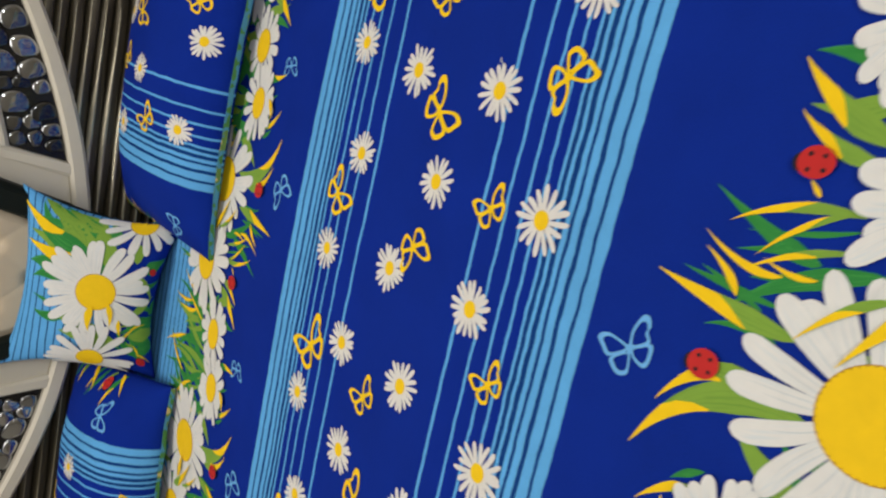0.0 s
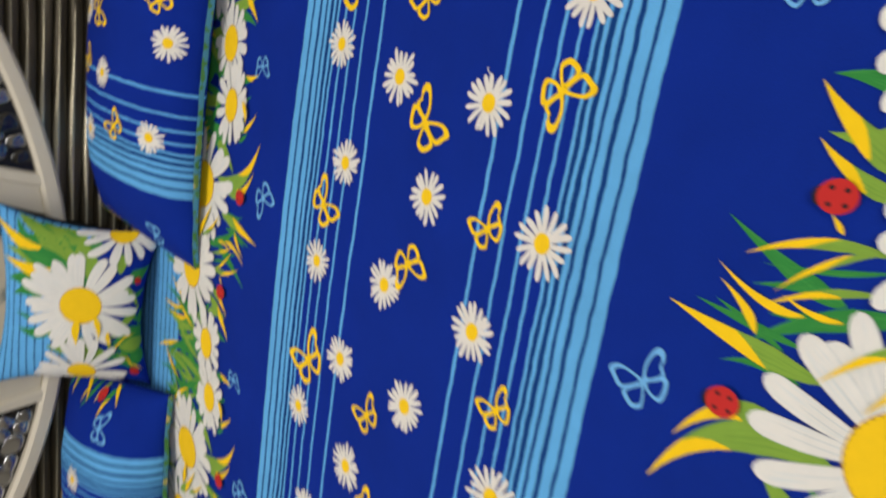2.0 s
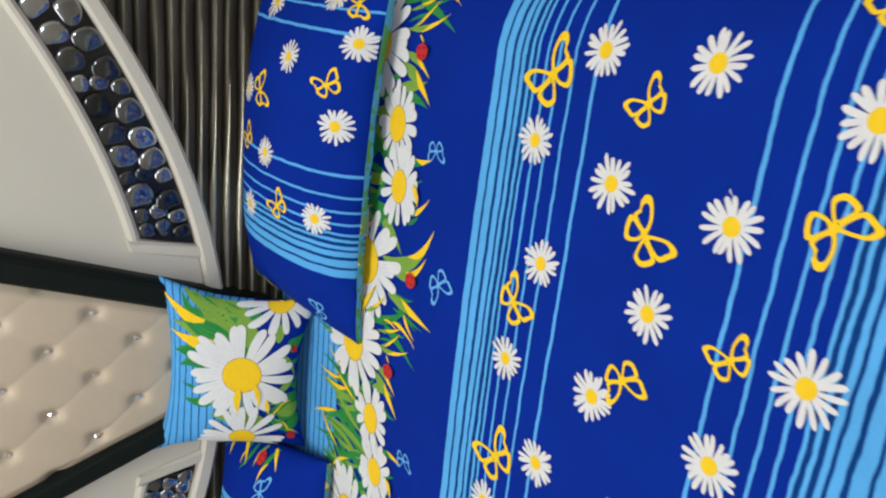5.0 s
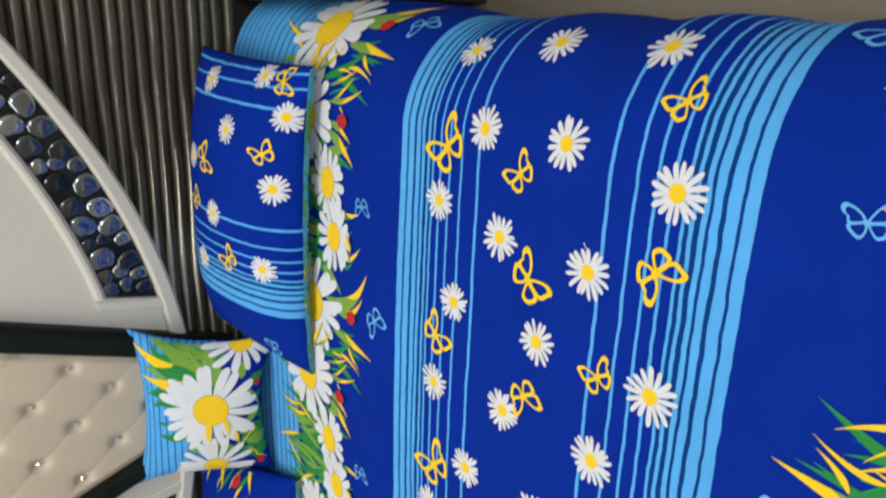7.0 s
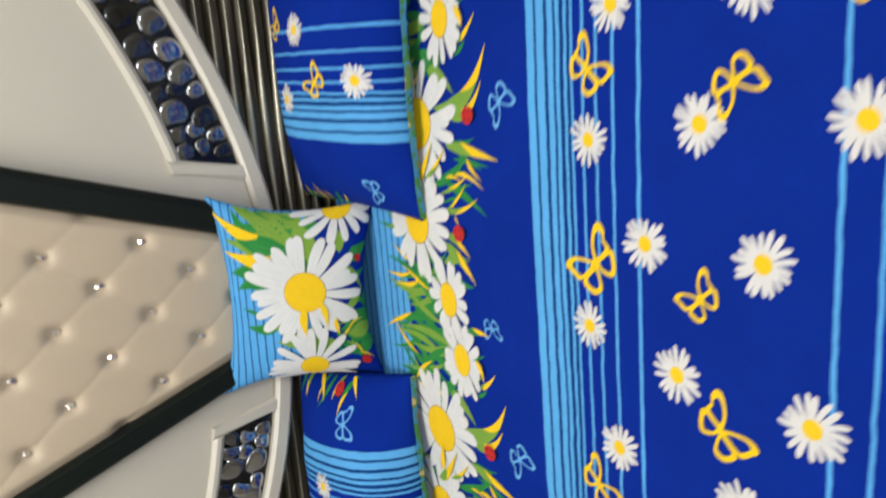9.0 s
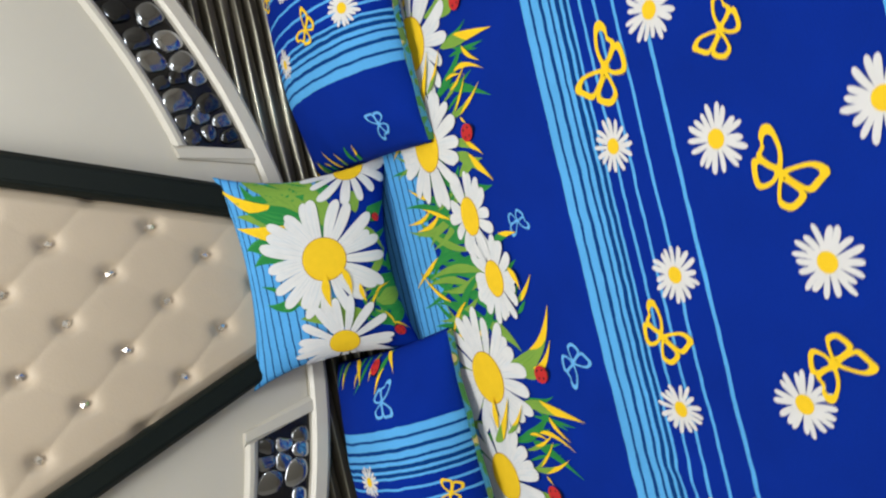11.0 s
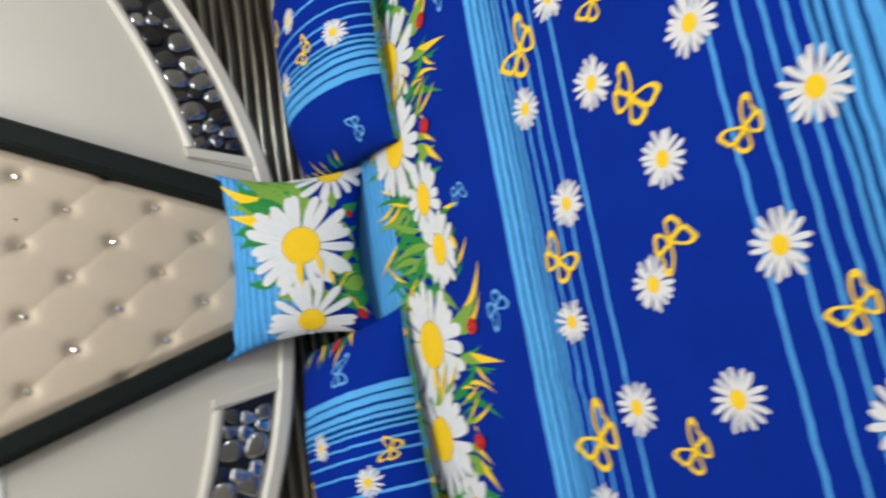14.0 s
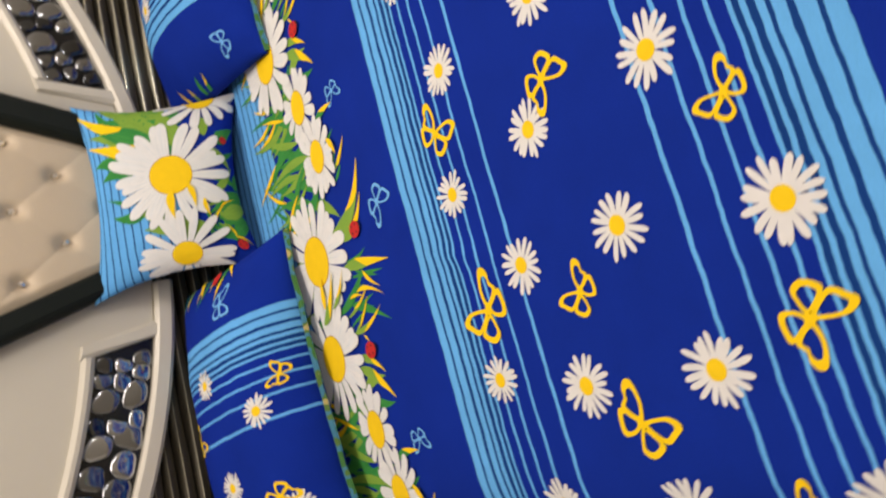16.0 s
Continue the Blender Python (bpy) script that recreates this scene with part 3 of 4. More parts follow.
BACK = [(0.658, -1.699, -80, 0.120, 0.024, 0), (0.693, -1.704, -105, 0.130, 0.022, 3), (0.729, -1.698, -70, 0.110, 0.030, 4),
        (0.758, -1.668, -95, 0.130, 0.026, 0), (0.788, -1.667, -120, 0.150, 0.022, 3), (0.828, -1.637, -80, 0.150, 0.032, 4),
        (0.858, -1.646, -100, 0.130, 0.026, 0), (0.894, -1.646, -60, 0.120, 0.024, 3), (0.336, -1.744, -100, 0.110, 0.024, 0),
        (0.498, -1.772, -90, 0.090, 0.026, 4), (0.559, -1.781, -75, 0.090, 0.022, 3), (0.458, -1.782, -110, 0.090, 0.022, 0),
        (0.706, -1.639, -85, 0.150, 0.034, 4), (0.802, -1.627, -90, 0.150, 0.040, 0), (0.918, -1.626, -110, 0.150, 0.040, 0)]
for k in range(18):
    BACK.append((0.606 + 0.021 * k, -1.714 + 0.03 * (k % 3), -90 + 30 * ((k * 7) % 5 - 2) / 2, 0.150 + 0.02 * (k % 2), 0.027, (0, 4, 0, 0, 3)[k % 5]))
BACK = [(x, y, a, length * 1.12, w * 0.66, style) for x, y, a, length, w, style in BACK]
for k in range(14):
    BACK.append((0.364 + 0.043 * k, -1.696 + 0.014 * (k % 3), -90 + 13 * ((k * 5) % 7 - 3), 0.150 + 0.012 * (k % 4), 0.016, (4, 0, 4, 3)[k % 4]))
for k in range(11):
    BACK.append((0.334 + 0.058 * k, -1.716 + 0.012 * (k % 2), -92 + 14 * ((k * 3) % 5 - 2), 0.165 + 0.015 * (k % 3), 0.015, (0, 4, 3, 0)[k % 4]))
for head in (False, True):
    for k in range(-3, 3):
        def place(x, y, a, head=head, k=k):
            return (0.746 - x + k * PERIOD, -2.139 - y, a + 180) if head else (x + k * PERIOD, y, a)
        if not -1.2 < place(0.55, 0, 0)[0] < 1.2:
            continue
        rows = [r for r in BACK + BLADES + BLADES_TWO + BLADES_THREE if abs(place(r[0], 0, 0)[0]) < 1.0]
        if rows:
            leaves(sheet_at, sheet, rows, on_sheet, place)
        for i, (x, y, r, disc, n, rot, sx, sy) in enumerate(BORDER):
            px, py, pa = place(x, y, rot)
            py += 0.012 if head and i == 0 else 0.0
            if abs(px) < 1.03:
                big_daisy(sheet_at, sheet, px, py, r, disc, n, pa, rnd, sx, sy, 0.0016 * (i % 2), on_sheet)
        drips = [r for r in OVER if abs(place(r[0], 0, 0)[0]) < 1.0]
        leaves(sheet_at, sheet, drips, on_sheet, place, 0.0048)
        for x, y in ((0.398, -1.557), (0.604, -1.601)):
            px, py, pa = place(x, y, 100)
            if abs(px) < 1.05:
                ladybird(sheet_at, sheet, px, py, 0.033, pa)
        for x, y, s, rot, kind in ((0.379, -1.474, 0.084, -12, 3), (0.766, -1.527, 0.062, 60, 1)):
            px, py, pa = place(x, y, rot)
            if abs(px) < 1.05:
                butterfly(sheet_at, sheet, px, py, s, pa, kind, SKY, rnd, None, 0.0045, 0.68)


# ---------------------------------------------------------------- pillows and cushion
def pillow_surface(L, W, T, m, sag=0.03, seed=0.0, pinch=0.035, top=1.0, taper=0.0):
    """The upper face of a stuffed pillow; u, v in metres from its middle."""
    def at(u, v, h, side=1):
        a, b = max(-1, min(1, 2 * u / L)), max(-1, min(1, 2 * v / W))
        edge = max(0.0, (1 - abs(a) ** 2.6)) ** 0.55 * max(0.0, (1 - abs(b) ** 2.4)) ** 0.55
        x = u * (1 - pinch * (1 - b * b) * abs(a) ** 3) * (1 - taper * (1 - b))
        y = v * (1 - pinch * 1.3 * (1 - a * a) * abs(b) ** 3)
        wr = 0.006 * noise.noise(Vector((u * 6 + seed, v * 6, seed))) * edge
        wr += 0.004 * noise.noise(Vector((u * 18 + seed, v * 9, seed + 4))) * (1 - edge) * min(1, edge * 6)
        z = ((T / 2 * edge + wr) * top if side > 0 else -(T / 2 * edge) * (2 - top)) - sag * (a * a) * 0.3
        n = Vector((2.2 * a * abs(a) ** 1.2 * T / L * 2, 2.2 * b * abs(b) ** 1.2 * T / W * 2, 1)).normalized()
        return m @ (Vector((x, y, z)) + n * h)
    return at


def pillow_mesh(name, L, W, surf, material, nu, nv):
    verts, uvs, faces = [], [], []
    warp = lambda t: math.sin(t * math.pi / 2) * 0.6 + t * 0.4
    for side in (1, -1):
        base = len(verts)
        for j in range(nv + 1):
            for i in range(nu + 1):
                u, v = L / 2 * warp(2 * i / nu - 1), W / 2 * warp(2 * j / nv - 1)
                verts.append(surf(u, v, 0.0, side))
                uvs.append((u, v))
        for j in range(nv):
            for i in range(nu):
                k = base + j * (nu + 1) + i
                f = (k, k + 1, k + nu + 2, k + nu + 1)
                faces.append(f if side > 0 else f[::-1])
    ob = mesh_part(name, verts, faces, material, None, uvs=uvs)
    bm = bmesh.new()
    bm.from_mesh(ob.data)
    bmesh.ops.remove_doubles(bm, verts=bm.verts, dist=0.0004)
    bm.to_mesh(ob.data)
    bm.free()
    ob.data.polygons.foreach_set("use_smooth", [True] * len(ob.data.polygons))
    return ob


def hem(parent, L, W, surf, v_sign):
    """A folded cloth flange along one long edge of a pillow."""
    n = 40
    rows = [[], [], []]
    for i in range(n + 1):
        u = L * 0.985 * (i / n - 0.5)
        p = surf(u, v_sign * W / 2 * 0.995, 0)
        q = surf(u, v_sign * W / 2 * 0.9, 0)
        out = (p - q)
        out.z = 0
        out = out.normalized()
        wave = 0.003 * math.sin(i * 0.9) + 0.002 * math.sin(i * 2.3)
        rows[0].append(p + Vector((0, 0, 0.002)) - out * 0.002)
        rows[1].append(p + out * (0.003 + wave * 0.4) + Vector((0, 0, 0.001)))
        rows[2].append(p + out * (0.005 + wave * 0.8) - Vector((0, 0, 0.007)))
    verts = rows[0] + rows[1] + rows[2]
    faces = []
    for j in range(2):
        for i in range(n):
            k = j * (n + 1) + i
            faces.append((k, k + 1, k + n + 2, k + n + 1))
    return mesh_part("hem", verts, faces, M_HEM, parent, label="teal and green printed hem flange")


def bed_pillow(m, seed, flip, label):
    L, W, T = 0.71, 0.37 if flip else 0.440, 0.135
    surf = pillow_surface(L, W, T, m, seed=seed, top=1.5, pinch=0.022)
    ob = pillow_mesh("pillow", L, W, surf, M_PILLOW, 46, 34)
    tagged(ob, label, "pillow", "pillows on the bed")
    inside = (L / 2 * 0.985, W / 2 * 0.985)
    r = random.Random(int(seed * 10) + 2)
    daisies = [(-0.090, -0.150, 0.064), (0.096, -0.174, 0.066), (0.203, -0.034, 0.060), (0.250, -0.192, 0.062), (0.298, 0.080, 0.062),
               (0.006, 0.007, 0.060), (0.118, 0.115, 0.058), (-0.125, 0.080, 0.060), (0.328, -0.106, 0.058)]
    flies = [(-0.094, -0.042, 0.074, 95, 1), (0.168, -0.147, 0.066, 80, 1), (0.122, 0.049, 0.080, 70, 2), (0.318, -0.166, 0.066, 60, 2), (0.015, 0.105, 0.070, 90, 1)]
    if flip:
        daisies = [(-0.110, -0.045, 0.060), (-0.018, 0.092, 0.062), (0.095, -0.030, 0.060), (0.170, 0.120, 0.062), (0.210, 0.020, 0.060), (0.250, -0.120, 0.060)]
        flies = [(-0.068, 0.146, 0.052, 300, 1), (-0.010, -0.120, 0.070, 260, 2), (0.140, 0.090, 0.075, 80, 1), (0.205, -0.060, 0.080, 80, 2)]
    for x, y, d in daisies:
        small_daisy(surf, ob, x, y, d, r.uniform(0, 20), r, inside)
    for x, y, s, rot, kind in flies:
        butterfly(surf, ob, x, y, s * 1.15, rot, kind, YELLOW, r, inside)
    butterfly(surf, ob, -0.302 if not flip else -0.256, -0.140 if not flip else 0.03, 0.064 if not flip else 0.086, 150, 1, SKY, r, inside, 0.0034, 0.66)
    rows = []
    for k in range(9 if flip else 8):
        rows.append((-0.355, (-0.16 if flip else 0.0) + 0.026 * k + r.uniform(-0.01, 0.01), r.uniform(-45, 45), r.uniform(0.05, 0.085) * (1.0 if flip else 0.62), r.uniform(0.008, 0.014), (3, 0, 1, 2)[k % 4]))
    leaves(surf, ob, rows, inside)
    if flip:
        ladybird(surf, ob, -0.325, 0.00, 0.030, 0, inside)
    hem(ob, L, W, surf, 1 if flip else -1)
    return ob


bed_pillow(pose(0.520, -0.232, 0.608, 6.5, 0, -3.2), 1.0, False, "blue daisy-print pillow with light stripes lying against the headboard")
bed_pillow(pose(-0.556, -0.208, 0.638, -17.0, 0, 187.5), 2.0, True, "blue daisy-print pillow with light stripes beside the small cushion")


def small_cushion():
    L, W, T = 0.446, 0.372, 0.100
    m = pose(-0.014, -0.121, 0.722, 63, 0, 0) @ pose(0, 0, 0, 0, 0, -2) @ Matrix.Diagonal((1, 0.957, 1, 1))
    surf = pillow_surface(L, W, T, m, sag=0.0, seed=7.0, pinch=0.15, taper=0.045)
    ob = pillow_mesh("cushion", L, W, surf, M_CUSHION, 40, 36)
    tagged(ob, "small square daisy-print cushion leaning on the headboard", "cushion")
    inside = (L / 2 * 0.985, W / 2 * 0.985)
    r = random.Random(11)
    rows = [(0.123, -0.037, 0.173, 0.018, 0.203, 0.110, 0.041, 0, 0.00),
            (0.175, -0.025, 0.194, 0.018, 0.213, 0.071, 0.035, 4, 0.00),
            (0.110, -0.010, 0.139, 0.042, 0.145, 0.100, 0.041, 4, 0.00),
            (0.061, -0.037, 0.122, 0.001, 0.198, 0.041, 0.041, 0, 0.00),
            (0.103, 0.001, 0.129, 0.080, 0.197, 0.188, 0.035, 3, 0.56),
            (0.067, 0.020, 0.082, 0.070, 0.108, 0.164, 0.030, 3, 0.45),
            (0.037, 0.047, 0.041, 0.087, 0.025, 0.135, 0.027, 0, 0.00),
            (0.142, -0.053, 0.175, -0.041, 0.214, -0.033, 0.024, 0, 0.00),
            (0.102, -0.104, 0.141, -0.097, 0.155, -0.085, 0.024, 4, 0.00),
            (0.083, -0.128, 0.099, -0.153, 0.122, -0.185, 0.027, 0, 0.00)]
    rows += [(-0.071, -0.107, -0.061, -0.158, -0.038, -0.211, 0.035, 0, 0.00),
             (-0.099, -0.115, -0.088, -0.161, -0.077, -0.205, 0.027, 4, 0.00),
             (-0.113, -0.125, -0.112, -0.163, -0.135, -0.190, 0.024, 0, 0.00),
             (-0.036, -0.168, -0.006, -0.192, 0.010, -0.215, 0.024, 0, 0.00),
             (-0.078, 0.014, -0.090, -0.014, -0.102, -0.052, 0.032, 4, 0.00),
             (-0.046, 0.061, -0.078, 0.014, -0.114, -0.014, 0.024, 4, 0.00),
             (-0.034, 0.084, -0.025, 0.102, -0.017, 0.128, 0.006, 0, 0.00),
             (0.079, -0.049, 0.142, -0.021, 0.203, -0.019, 0.035, 4, 0.00),
             (0.079, 0.002, 0.113, 0.055, 0.186, 0.084, 0.035, 0, 0.00),
             (-0.143, -0.132, -0.130, -0.166, -0.110, -0.198, 0.024, 0, 0.00)]
    rows += [(0.120, -0.020, 0.180, 0.020, 0.219, 0.075, 0.040, 0, 0.00),
             (0.105, 0.010, 0.170, 0.055, 0.216, 0.125, 0.036, 4, 0.00),
             (0.140, 0.000, 0.190, 0.050, 0.214, 0.105, 0.022, 0, 0.00),
             (0.040, 0.055, 0.062, 0.100, 0.060, 0.150, 0.030, 0, 0.00),
             (-0.085, -0.060, -0.100, -0.010, -0.098, 0.050, 0.042, 4, 0.00),
             (-0.110, -0.080, -0.118, -0.040, -0.110, 0.000, 0.036, 4, 0.00),
             (-0.060, 0.040, -0.066, 0.080, -0.056, 0.118, 0.018, 0, 0.00)]
    rows = [row[:6] + (row[6] * 1.5,) + row[7:] for row in rows]
    rows += [(0.06 + 0.030 * k, 0.040 + 0.012 * (k % 3), 52 + 16 * ((k * 3) % 5 - 2), 0.105, 0.030, (0, 4, 0, 0, 4)[k]) for k in range(5)]
    rows += [(-0.110 + 0.036 * k, -0.105, -92 + 22 * ((k * 2) % 5 - 2), 0.080, 0.020, (0, 0, 4)[k % 3]) for k in range(6)]
    for k in range(16):
        rows.append((-0.060 - 0.011 * (k % 8), -0.085 - 0.022 * (k // 8), -100 + 17 * ((k * 5) % 9 - 4), 0.055 + 0.006 * (k % 4), 0.0085, (0, 4, 0, 3)[k % 4]))
    leaves(surf, ob, rows, inside)
    big_daisy(surf, ob, 0.214, -0.100, 0.094, 0.032, 14, 90, r, 1, 1, 0.0006, inside, 2.7)
    big_daisy(surf, ob, 0.014, -0.021, 0.128, 0.046, 17, -100, r, 1, 1, 0.0010, inside, 2.9)
    big_daisy(surf, ob, -0.174, -0.028, 0.100, 0.032, 15, 100, r, 1, 1, 0.0030, inside, 2.7)
    leaves(surf, ob, [(-0.020, -0.018, 180, 0.062, 0.019, 2), (-0.008, -0.050, 192, 0.058, 0.014, 2), (-0.050, -0.084, 190, 0.040, 0.010, 2)], inside, None, 0.0045)
    ladybird(surf, ob, -0.170, -0.150, 0.026, 40, inside)
    ladybird(surf, ob, 0.085, -0.150, 0.020, 60, inside)
    return ob


small_cushion()

# ---------------------------------------------------------------- headboard
CX = -0.02
headboard = tagged(empty("headboard", pose(0, 0, 0)), "tall cream headboard with tufted centre, black beams and ribbed bronze base", "headboard")
box_part("backing", -1.06, 1.03, 0.030, WALL_Y - 0.005, 0.10, 1.32, M_GROOVE, headboard, 0.003, "dark backing board")


def arch(x):
    d = abs(x - CX) - 0.21
    return 0.7235 + (0.164 if x > CX else 0.119) * d + 0.397 * d * d


def slab(name, x0, x1, low, high, y_front, y_back, material, parent, n=28, lip=0.004, label=""):
    """An upright board between two curves, with eased front edges."""
    verts, faces = [], []
    for i in range(n + 1):
        x = x0 + (x1 - x0) * i / n
        a, b = low(x), high(x)
        verts += [(x, y_back, a), (x, y_front + lip, a), (x, y_front, a + lip), (x, y_front, b - lip), (x, y_front + lip, b), (x, y_back, b)]
    for i in range(n):
        for k in range(5):
            p = i * 6 + k
            faces.append((p, p + 1, p + 7, p + 6))
        faces.append((i * 6 + 5, i * 6, i * 6 + 6, i * 6 + 11))
    faces += [tuple(range(6)), tuple(n * 6 + k for k in range(5, -1, -1))]
    ob = mesh_part(name, verts, faces, material, parent, smooth=False, label=label)
    bm = bmesh.new()
    bm.from_mesh(ob.data)
    bmesh.ops.recalc_face_normals(bm, faces=bm.faces)
    bm.to_mesh(ob.data)
    bm.free()
    return ob


def rail_top(x):
    return arch(x) + 0.041


def end_rail(X):
    """The slanting foot of the inlay's frame, with eased front edges."""
    quad = [(0.252, 0.030), (0.286, 0.030), (0.316, 0.187), (0.288, 0.187)]
    verts, faces = [], []
    mid = [sum(q[n] for q in quad) / 4 for n in (0, 1)]
    for y, f in ((0.029, 1.0), (-0.019, 1.0), (-0.0255, 0.86)):
        for d, up in quad:
            dd = mid[0] + (d - mid[0]) * (1 if f == 1 else 0.68)
            uu = mid[1] + (up - mid[1]) * (1 if f == 1 else 0.95)
            verts.append((X(dd), y, arch(X(d)) + uu))
    for j in range(2):
        for k in range(4):
            faces.append((j * 4 + k, j * 4 + (k + 1) % 4, j * 4 + 4 + (k + 1) % 4, j * 4 + 4 + k))
    faces.append((8, 9, 10, 11))
    bm = bmesh.new()
    vs = [bm.verts.new(v) for v in verts]
    for f in faces:
        bm.faces.new([vs[k] for k in f])
    return part("end_rail", bm, M_CREAM, headboard)


def pebble_mesh(k):
    """A flat-topped mirror pebble of uneven outline with a rounded rim, of unit half size."""
    n, rings = 22, ((0.0, 1.0), (0.45, 0.985), (0.72, 0.94), (0.88, 0.76), (0.97, 0.42), (1.0, 0.0))
    rk = random.Random(60 + k)
    a2, a3, p2, p3 = rk.uniform(0.03, 0.14), rk.uniform(0.02, 0.10), rk.uniform(0, 6), rk.uniform(0, 6)
    tilt_x, tilt_z = rk.uniform(-0.3, 0.3), rk.uniform(-0.3, 0.3)
    verts, faces = [], []
    for f, up in rings:
        for i in range(n):
            q = 2 * math.pi * i / n
            c, s_ = math.cos(q), math.sin(q)
            rad = (abs(c) ** 2.6 + abs(s_) ** 2.6) ** (-1 / 2.6) * (1 + a2 * math.sin(2 * q + p2) + a3 * math.sin(3 * q + p3)) * f
            verts.append((c * rad, -up * (1 + tilt_x * c * rad + tilt_z * s_ * rad), s_ * rad))
    for j in range(len(rings) - 1):
        for i in range(n):
            faces.append((j * n + i, j * n + (i + 1) % n, (j + 1) * n + (i + 1) % n, (j + 1) * n + i))
    me = bpy.data.meshes.new("pebble")
    me.from_pydata(verts, [], faces)
    bm = bmesh.new()
    bm.from_mesh(me)
    bmesh.ops.remove_doubles(bm, verts=bm.verts, dist=1e-5)
    bmesh.ops.recalc_face_normals(bm, faces=bm.faces)
    bm.to_mesh(me)
    bm.free()
    me.materials.append(M_PEBBLE)
    me.polygons.foreach_set("use_smooth", [True] * len(me.polygons))
    return me


for side in (1, -1):
    X = lambda d, side=side: CX + side * d
    wing = slab("wing_panel", X(0.16), X(1.03), lambda x: arch(x) + (0.172 if abs(x - CX) > 0.30 else 0.040), lambda x: 1.332, -0.012, 0.030, M_CREAM, headboard, label="cream lacquered wing panel")
    slab("outer_rail", X(0.17), X(1.045), arch, rail_top, -0.030, 0.030, M_CREAM, headboard, lip=0.008, label="cream curved rail")
    slab("inner_rail", X(0.312), X(1.03), lambda x: arch(x) + 0.158, lambda x: arch(x) + 0.185, -0.026, 0.028, M_CREAM, headboard, lip=0.009)
    end_rail(X)
    inlay = slab("inlay", X(0.288), X(1.03), lambda x: rail_top(x) - 0.004, lambda x: arch(x) + 0.165, -0.004, 0.028, M_INLAY, headboard, lip=0.002, label="black glass inlay with rounded mirror pebbles")
    # thin added strip that carries the painted edge highlight
    slab("top_edge", X(0.33), X(1.045), lambda x: 1.326, lambda x: 1.337, -0.017, 0.030, M_EDGE_SHINE, headboard, lip=0.002)
    r = random.Random(21 if side > 0 else 22)
    shapes = [pebble_mesh(k + (0 if side > 0 else 6)) for k in range(6)]
    d, row = 0.326, 0
    while d < 1.0:
        rows_n = 3 if d < 0.37 or row % 4 == 3 else 2
        step = 0.036 if rows_n == 3 else 0.052
        for q in range(rows_n):
            dd = d + r.uniform(-0.004, 0.004) + (0.010 if q == 1 else 0.0)
            x = X(dd)
            lean = math.atan((arch(X(dd + 0.01)) - arch(X(dd - 0.01))) / 0.02) * side
            tall = (arch(x) + 0.160 - rail_top(x) - 0.004) / rows_n * math.cos(lean)
            ob = new("pebble", r.choice(shapes))
            ob.parent = inlay
            ob.matrix_local = Matrix.LocRotScale((x, -0.0042, rail_top(x) + 0.002 + (arch(x) + 0.160 - rail_top(x) - 0.004) * (q + 0.5) / rows_n),
                                                 Euler((0, -lean + r.uniform(-0.25, 0.25), 0)),
                                                 (step * 0.52 * r.uniform(0.88, 1.06), 0.0085 * r.uniform(0.7, 1.2), tall * 0.53 * r.uniform(0.88, 1.03)))
        d += step
        row += 1


def beam(x_low_in, x_low_out, x_top_in, x_top_out, z0, z1):
    """A black square beam leaning outwards, with chamfered edges and a cut top."""
    verts, faces = [], []
    for z, a, b in ((z0, x_low_in, x_low_out), (z1, x_top_in, x_top_out)):
        w = b - a
        for fx, y in ((0.0, 0.028), (0.0, -0.046), (0.16, -0.060), (0.84, -0.060), (1.0, -0.046), (1.0, 0.028)):
            dz = 0.0 if z == z0 else (-0.012 if fx in (0.0, 1.0) else 0.0)
            verts.append((a + w * fx, y, z + dz))
    faces = [(k, (k + 1) % 6, 6 + (k + 1) % 6, 6 + k) for k in range(6)] + [tuple(range(5, -1, -1)), tuple(range(6, 12))]
    bm = bmesh.new()
    vs = [bm.verts.new(v) for v in verts]
    for f in faces:
        bm.faces.new([vs[i] for i in f])
    bmesh.ops.bevel(bm, geom=list(bm.edges), offset=0.003, segments=2, affect="EDGES")
    return part("beam", bm, M_BEAM, headboard, "black-green lacquered leaning beam")


beam(0.048, 0.117, 0.300, 0.367, 0.60, 1.390)
beam(-0.064, -0.119, -0.340, -0.396, 0.60, 1.390)


def tuft_edges(z):
    f = (z - 0.60) / 0.80
    return -0.074 - 0.282 * f, 0.060 + 0.253 * f


BUTTONS = []
for row in range(8):
    z = 1.279 - 0.0900 * row
    for k in range(-3, 4):
        x = CX + 0.0075 + 0.1515 * (k + (0.5 if row % 2 == 0 else 0.0))
        lo, hi = tuft_edges(z)
        if lo + 0.03 < x < hi - 0.03:
            BUTTONS.append((x, z))


def tuft_depth(x, z):
    """Padding between the buttons: deep at each button, softly creased along the diagonals."""
    p, q = (x - CX - 0.0075 - 0.07575) / 0.1515, (z - 1.279) / 0.180
    s, t = p + q, p - q
    ds, dt = abs(s - round(s)), abs(t - round(t))
    body = (min(1, ds / 0.5) ** 0.6) * (min(1, dt / 0.5) ** 0.6)
    pit = math.exp(-((ds * ds + dt * dt) / 0.022))
    lo, hi = tuft_edges(z)
    border = min(1, max(0, min(x - lo, hi - x, 1.372 - z) / 0.03)) ** 0.5
    return (0.036 + 0.0016 * body - 0.0026 * math.exp(-(ds / 0.045) ** 2) * (0.35 + 0.65 * max(0.0, 1 - dt / 0.4)) - 0.015 * pit) * (0.35 + 0.65 * border)


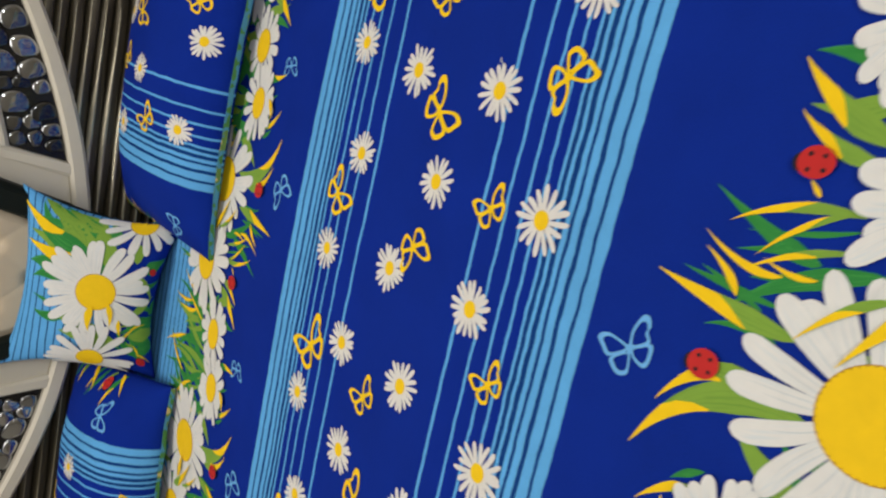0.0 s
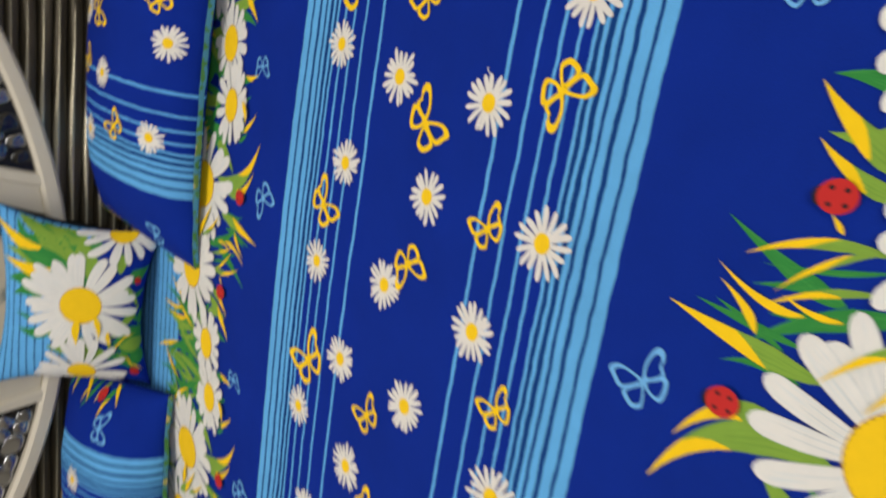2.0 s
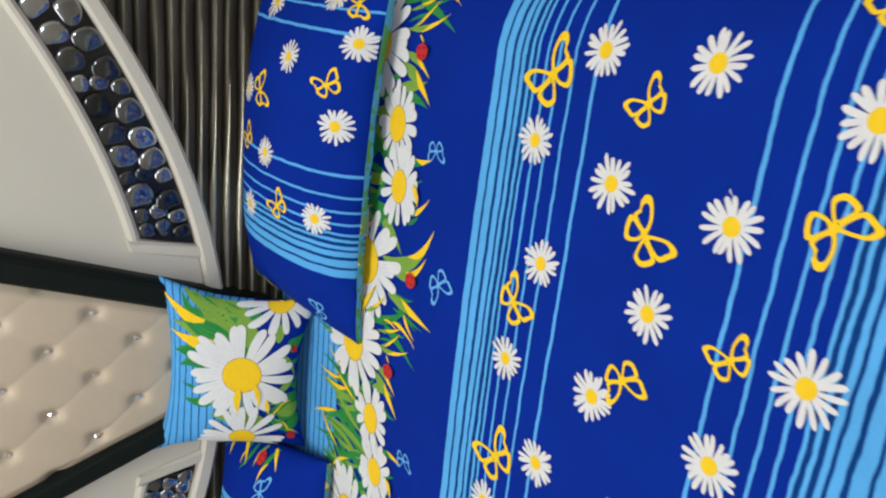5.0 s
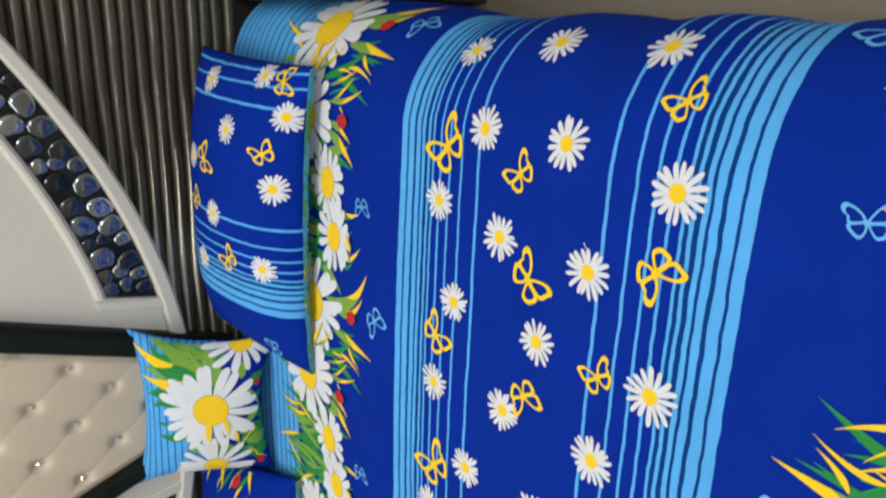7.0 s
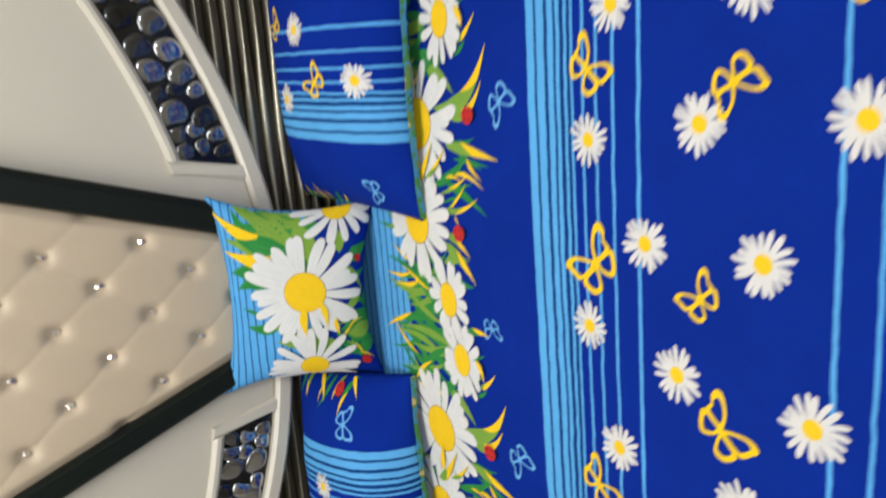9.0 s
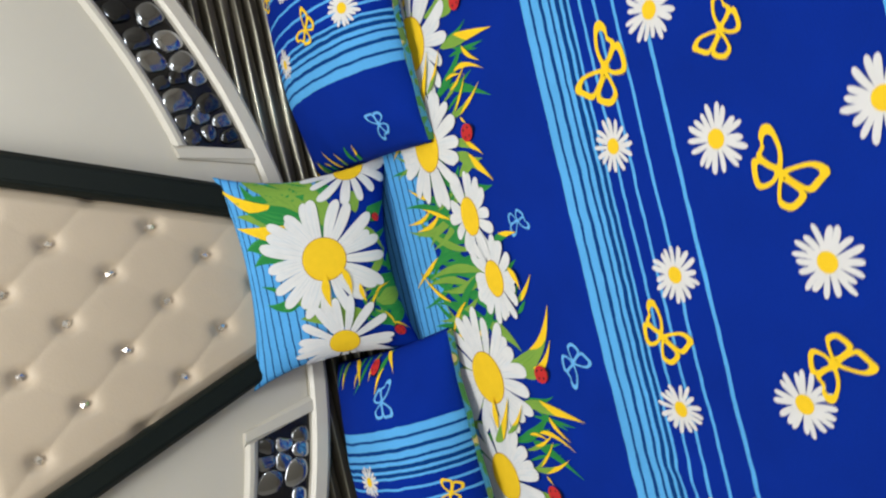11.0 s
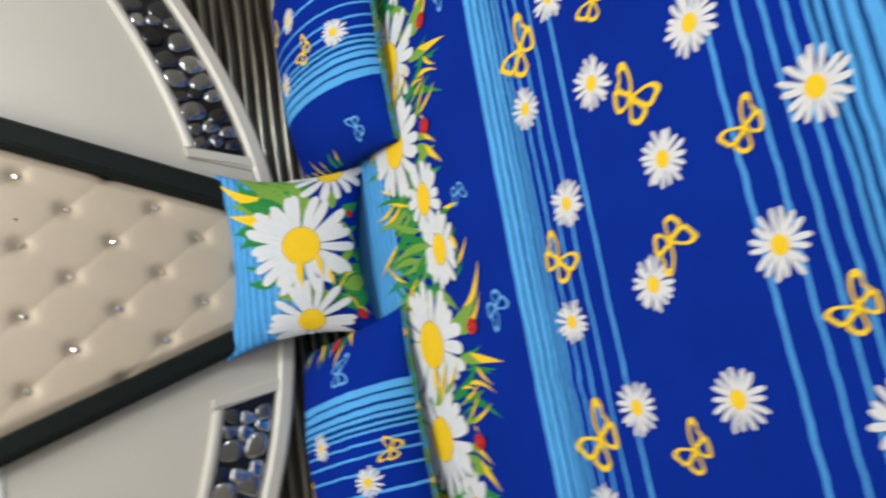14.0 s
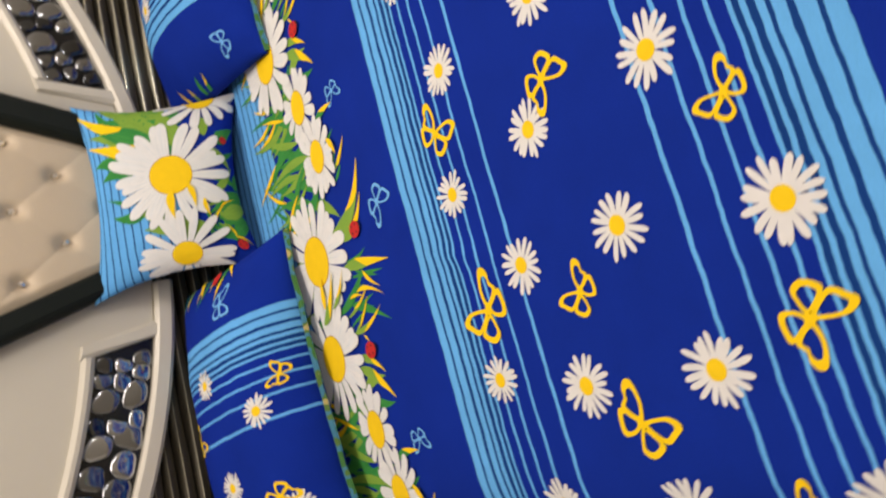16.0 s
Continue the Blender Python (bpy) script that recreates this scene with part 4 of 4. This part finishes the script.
def tufted():
    n, m = 116, 136
    verts, faces = [], []
    for j in range(m + 1):
        z = 0.60 + (1.372 - 0.60) * j / m
        lo, hi = tuft_edges(z)
        for i in range(n + 1):
            x = lo + (hi - lo) * i / n
            zz = z - 0.010 * (j / m) ** 12 * abs(2 * i / n - 1) ** 4
            verts.append((x, 0.0 - tuft_depth(x, z), zz))
    for j in range(m):
        for i in range(n):
            k = j * (n + 1) + i
            faces.append((k, k + 1, k + n + 2, k + n + 1))
    rim = [i for i in range(n + 1)] + [j * (n + 1) + n for j in range(1, m + 1)] + [m * (n + 1) + i for i in range(n - 1, -1, -1)] + [j * (n + 1) for j in range(m - 1, 0, -1)]
    base = len(verts)
    for k in rim:
        verts.append((verts[k][0], 0.029, verts[k][2]))
    for k in range(len(rim)):
        l = (k + 1) % len(rim)
        faces.append((rim[l], rim[k], base + k, base + l))
    return mesh_part("tufted_panel", verts, faces, M_LEATHER, headboard, label="cream leatherette button-tufted panel")


panel = tufted()
bm = bmesh.new()
bmesh.ops.create_icosphere(bm, subdivisions=1, radius=0.0100)
for v in bm.verts:
    v.co.y *= 0.75
stud = bpy.data.meshes.new("crystal_button")
bm.to_mesh(stud)
bm.free()
stud.materials.append(M_CRYSTAL)
for x, z in BUTTONS:
    ob = new("crystal_button", stud)
    ob.parent = panel
    ob.location = (x, -tuft_depth(x, z) - 0.006, z)
    ob.rotation_euler = (x * 40, z * 30, x * 13)

# ribbed base of the headboard
PROFILE = ((0.030, -0.0156), (0.022, -0.0148), (0.010, -0.0118), (0.0065, -0.0070), (0.004, 0.0075), (0.006, 0.0102), (0.014, 0.0140), (0.030, 0.0156))
ribs = []
for kind in range(3):
    verts, faces = [], []
    for xi in range(61):
        x = -1.055 + 2.08 * xi / 60
        tw = 0.40 * math.sin(x * 9 + kind * 2.1) + 0.2 * math.sin(x * 21 + kind)
        for y, z in PROFILE:
            if y < 0.029:
                y, z = y + tw * z * 0.55, z * (1 - 0.06 * tw) - tw * 0.0022
            verts.append((x, y, z))
    for xi in range(60):
        for a in range(7):
            k = xi * 8 + a
            faces.append((k, k + 1, k + 9, k + 8))
    ribs.append((verts, faces))
# pale strips added along the ribs to stand for the lamp's highlight on them
M_GLINT = plain("rib_glint", (0.70, 0.65, 0.50), 0.24, metal=0.55, vary=0.35, scale=7, grain=40, bump=0.05)
line_v, line_f = [], []
for xi in range(61):
    x = -1.055 + 2.08 * xi / 60
    # the painted glint is broadest near x = 0.34 and sinks in beyond 0.60
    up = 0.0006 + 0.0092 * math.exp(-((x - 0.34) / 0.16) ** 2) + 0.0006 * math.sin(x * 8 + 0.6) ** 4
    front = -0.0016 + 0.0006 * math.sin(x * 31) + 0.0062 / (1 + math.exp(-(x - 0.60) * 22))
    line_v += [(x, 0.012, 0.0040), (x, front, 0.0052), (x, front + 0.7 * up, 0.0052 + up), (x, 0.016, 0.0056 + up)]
for xi in range(60):
    for a in range(3):
        line_f.append((xi * 4 + a, xi * 4 + a + 1, xi * 4 + a + 5, xi * 4 + a + 4))
glint = None
made = {}
for k in range(25):
    z = 0.535 + 0.0315 * k
    if k % 3 not in made:
        made[k % 3] = ob = mesh_part("rib", *ribs[k % 3], M_RIB, headboard)
    else:
        ob = new("rib", made[k % 3].data)
        ob.parent = headboard
    ob.location = (0, 0, z)
    if glint is None:
        glint = ob = mesh_part("brass_line", line_v, line_f, M_GLINT, ob)
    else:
        ob, rib = new("brass_line", glint.data), ob
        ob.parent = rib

# ---------------------------------------------------------------- beside the bed
stand = tagged(empty("bedside_table"), "black wooden bedside table with a louvred front", "bedside table")
box_part("tabletop", 0.995, 1.45, -0.375, 0.06, 0.485, 0.51, M_DARK, stand, 0.005)
box_part("side_panel", 1.005, 1.025, -0.36, 0.055, 0.0, 0.485, M_DARK, stand, 0.003)
box_part("side_panel", 1.42, 1.44, -0.36, 0.055, 0.0, 0.485, M_DARK, stand, 0.003)
box_part("back_panel", 1.025, 1.42, 0.035, 0.055, 0.0, 0.485, M_DARK, stand, 0.003)
box_part("front_panel", 1.025, 1.42, -0.345, -0.33, 0.02, 0.485, M_DARK, stand, 0.003)
for k in range(5):
    z = 0.275 + 0.038 * k
    box_part("louvre", 1.045, 1.40, -0.352, -0.345, z, z + 0.007, M_CHROME, stand, 0.001, "thin bright louvre")
box_part("louvre_frame", 1.036, 1.044, -0.354, -0.345, 0.26, 0.455, M_CHROME, stand, 0.001, "thin bright edge strip")


def scalloped_cover():
    bm = bmesh.new()
    pts = []
    n = 26
    for k in range(n + 1):
        pts.append((1.046 + (0.009 if k % 2 else 0.0), -0.335 + 0.385 * k / n))
    pts += [(1.44, 0.05), (1.44, -0.335)]
    vs = [bm.verts.new((x, y, 0.511)) for x, y in pts]
    f = bm.faces.new(vs)
    r = bmesh.ops.extrude_face_region(bm, geom=[f])
    for v in r["geom"]:
        if isinstance(v, bmesh.types.BMVert):
            v.co.z += 0.005
    return tagged(part("cloth_cover", bm, M_CLOTH), "beige cloth with a zigzag edge on the bedside table", "cloth")


scalloped_cover()

# small marks
bm = bmesh.new()
for k in range(6):
    q = k / 5
    p = sheet_at(0.652 + 0.006 * q, -1.178 + 0.004 * q + 0.002 * math.sin(q * 3), 0.0012)
    bmesh.ops.create_cube(bm, size=0.0010, matrix=Matrix.Translation(p) @ Matrix.Diagonal((1.6, 1.2, 0.6, 1)))
tagged(part("lint_thread", bm, M_PETAL), "tiny white lint thread lying on the blue sheet", "thread")
bm = bmesh.new()
bmesh.ops.create_icosphere(bm, subdivisions=2, radius=0.003)
for v in bm.verts:
    v.co.y *= 0.35
mark = part("stray_hole", bm, M_GROOVE, panel, "small dark hole in the leatherette")
mark.location = (0.117, -tuft_depth(0.117, 1.284) - 0.0002, 1.284)
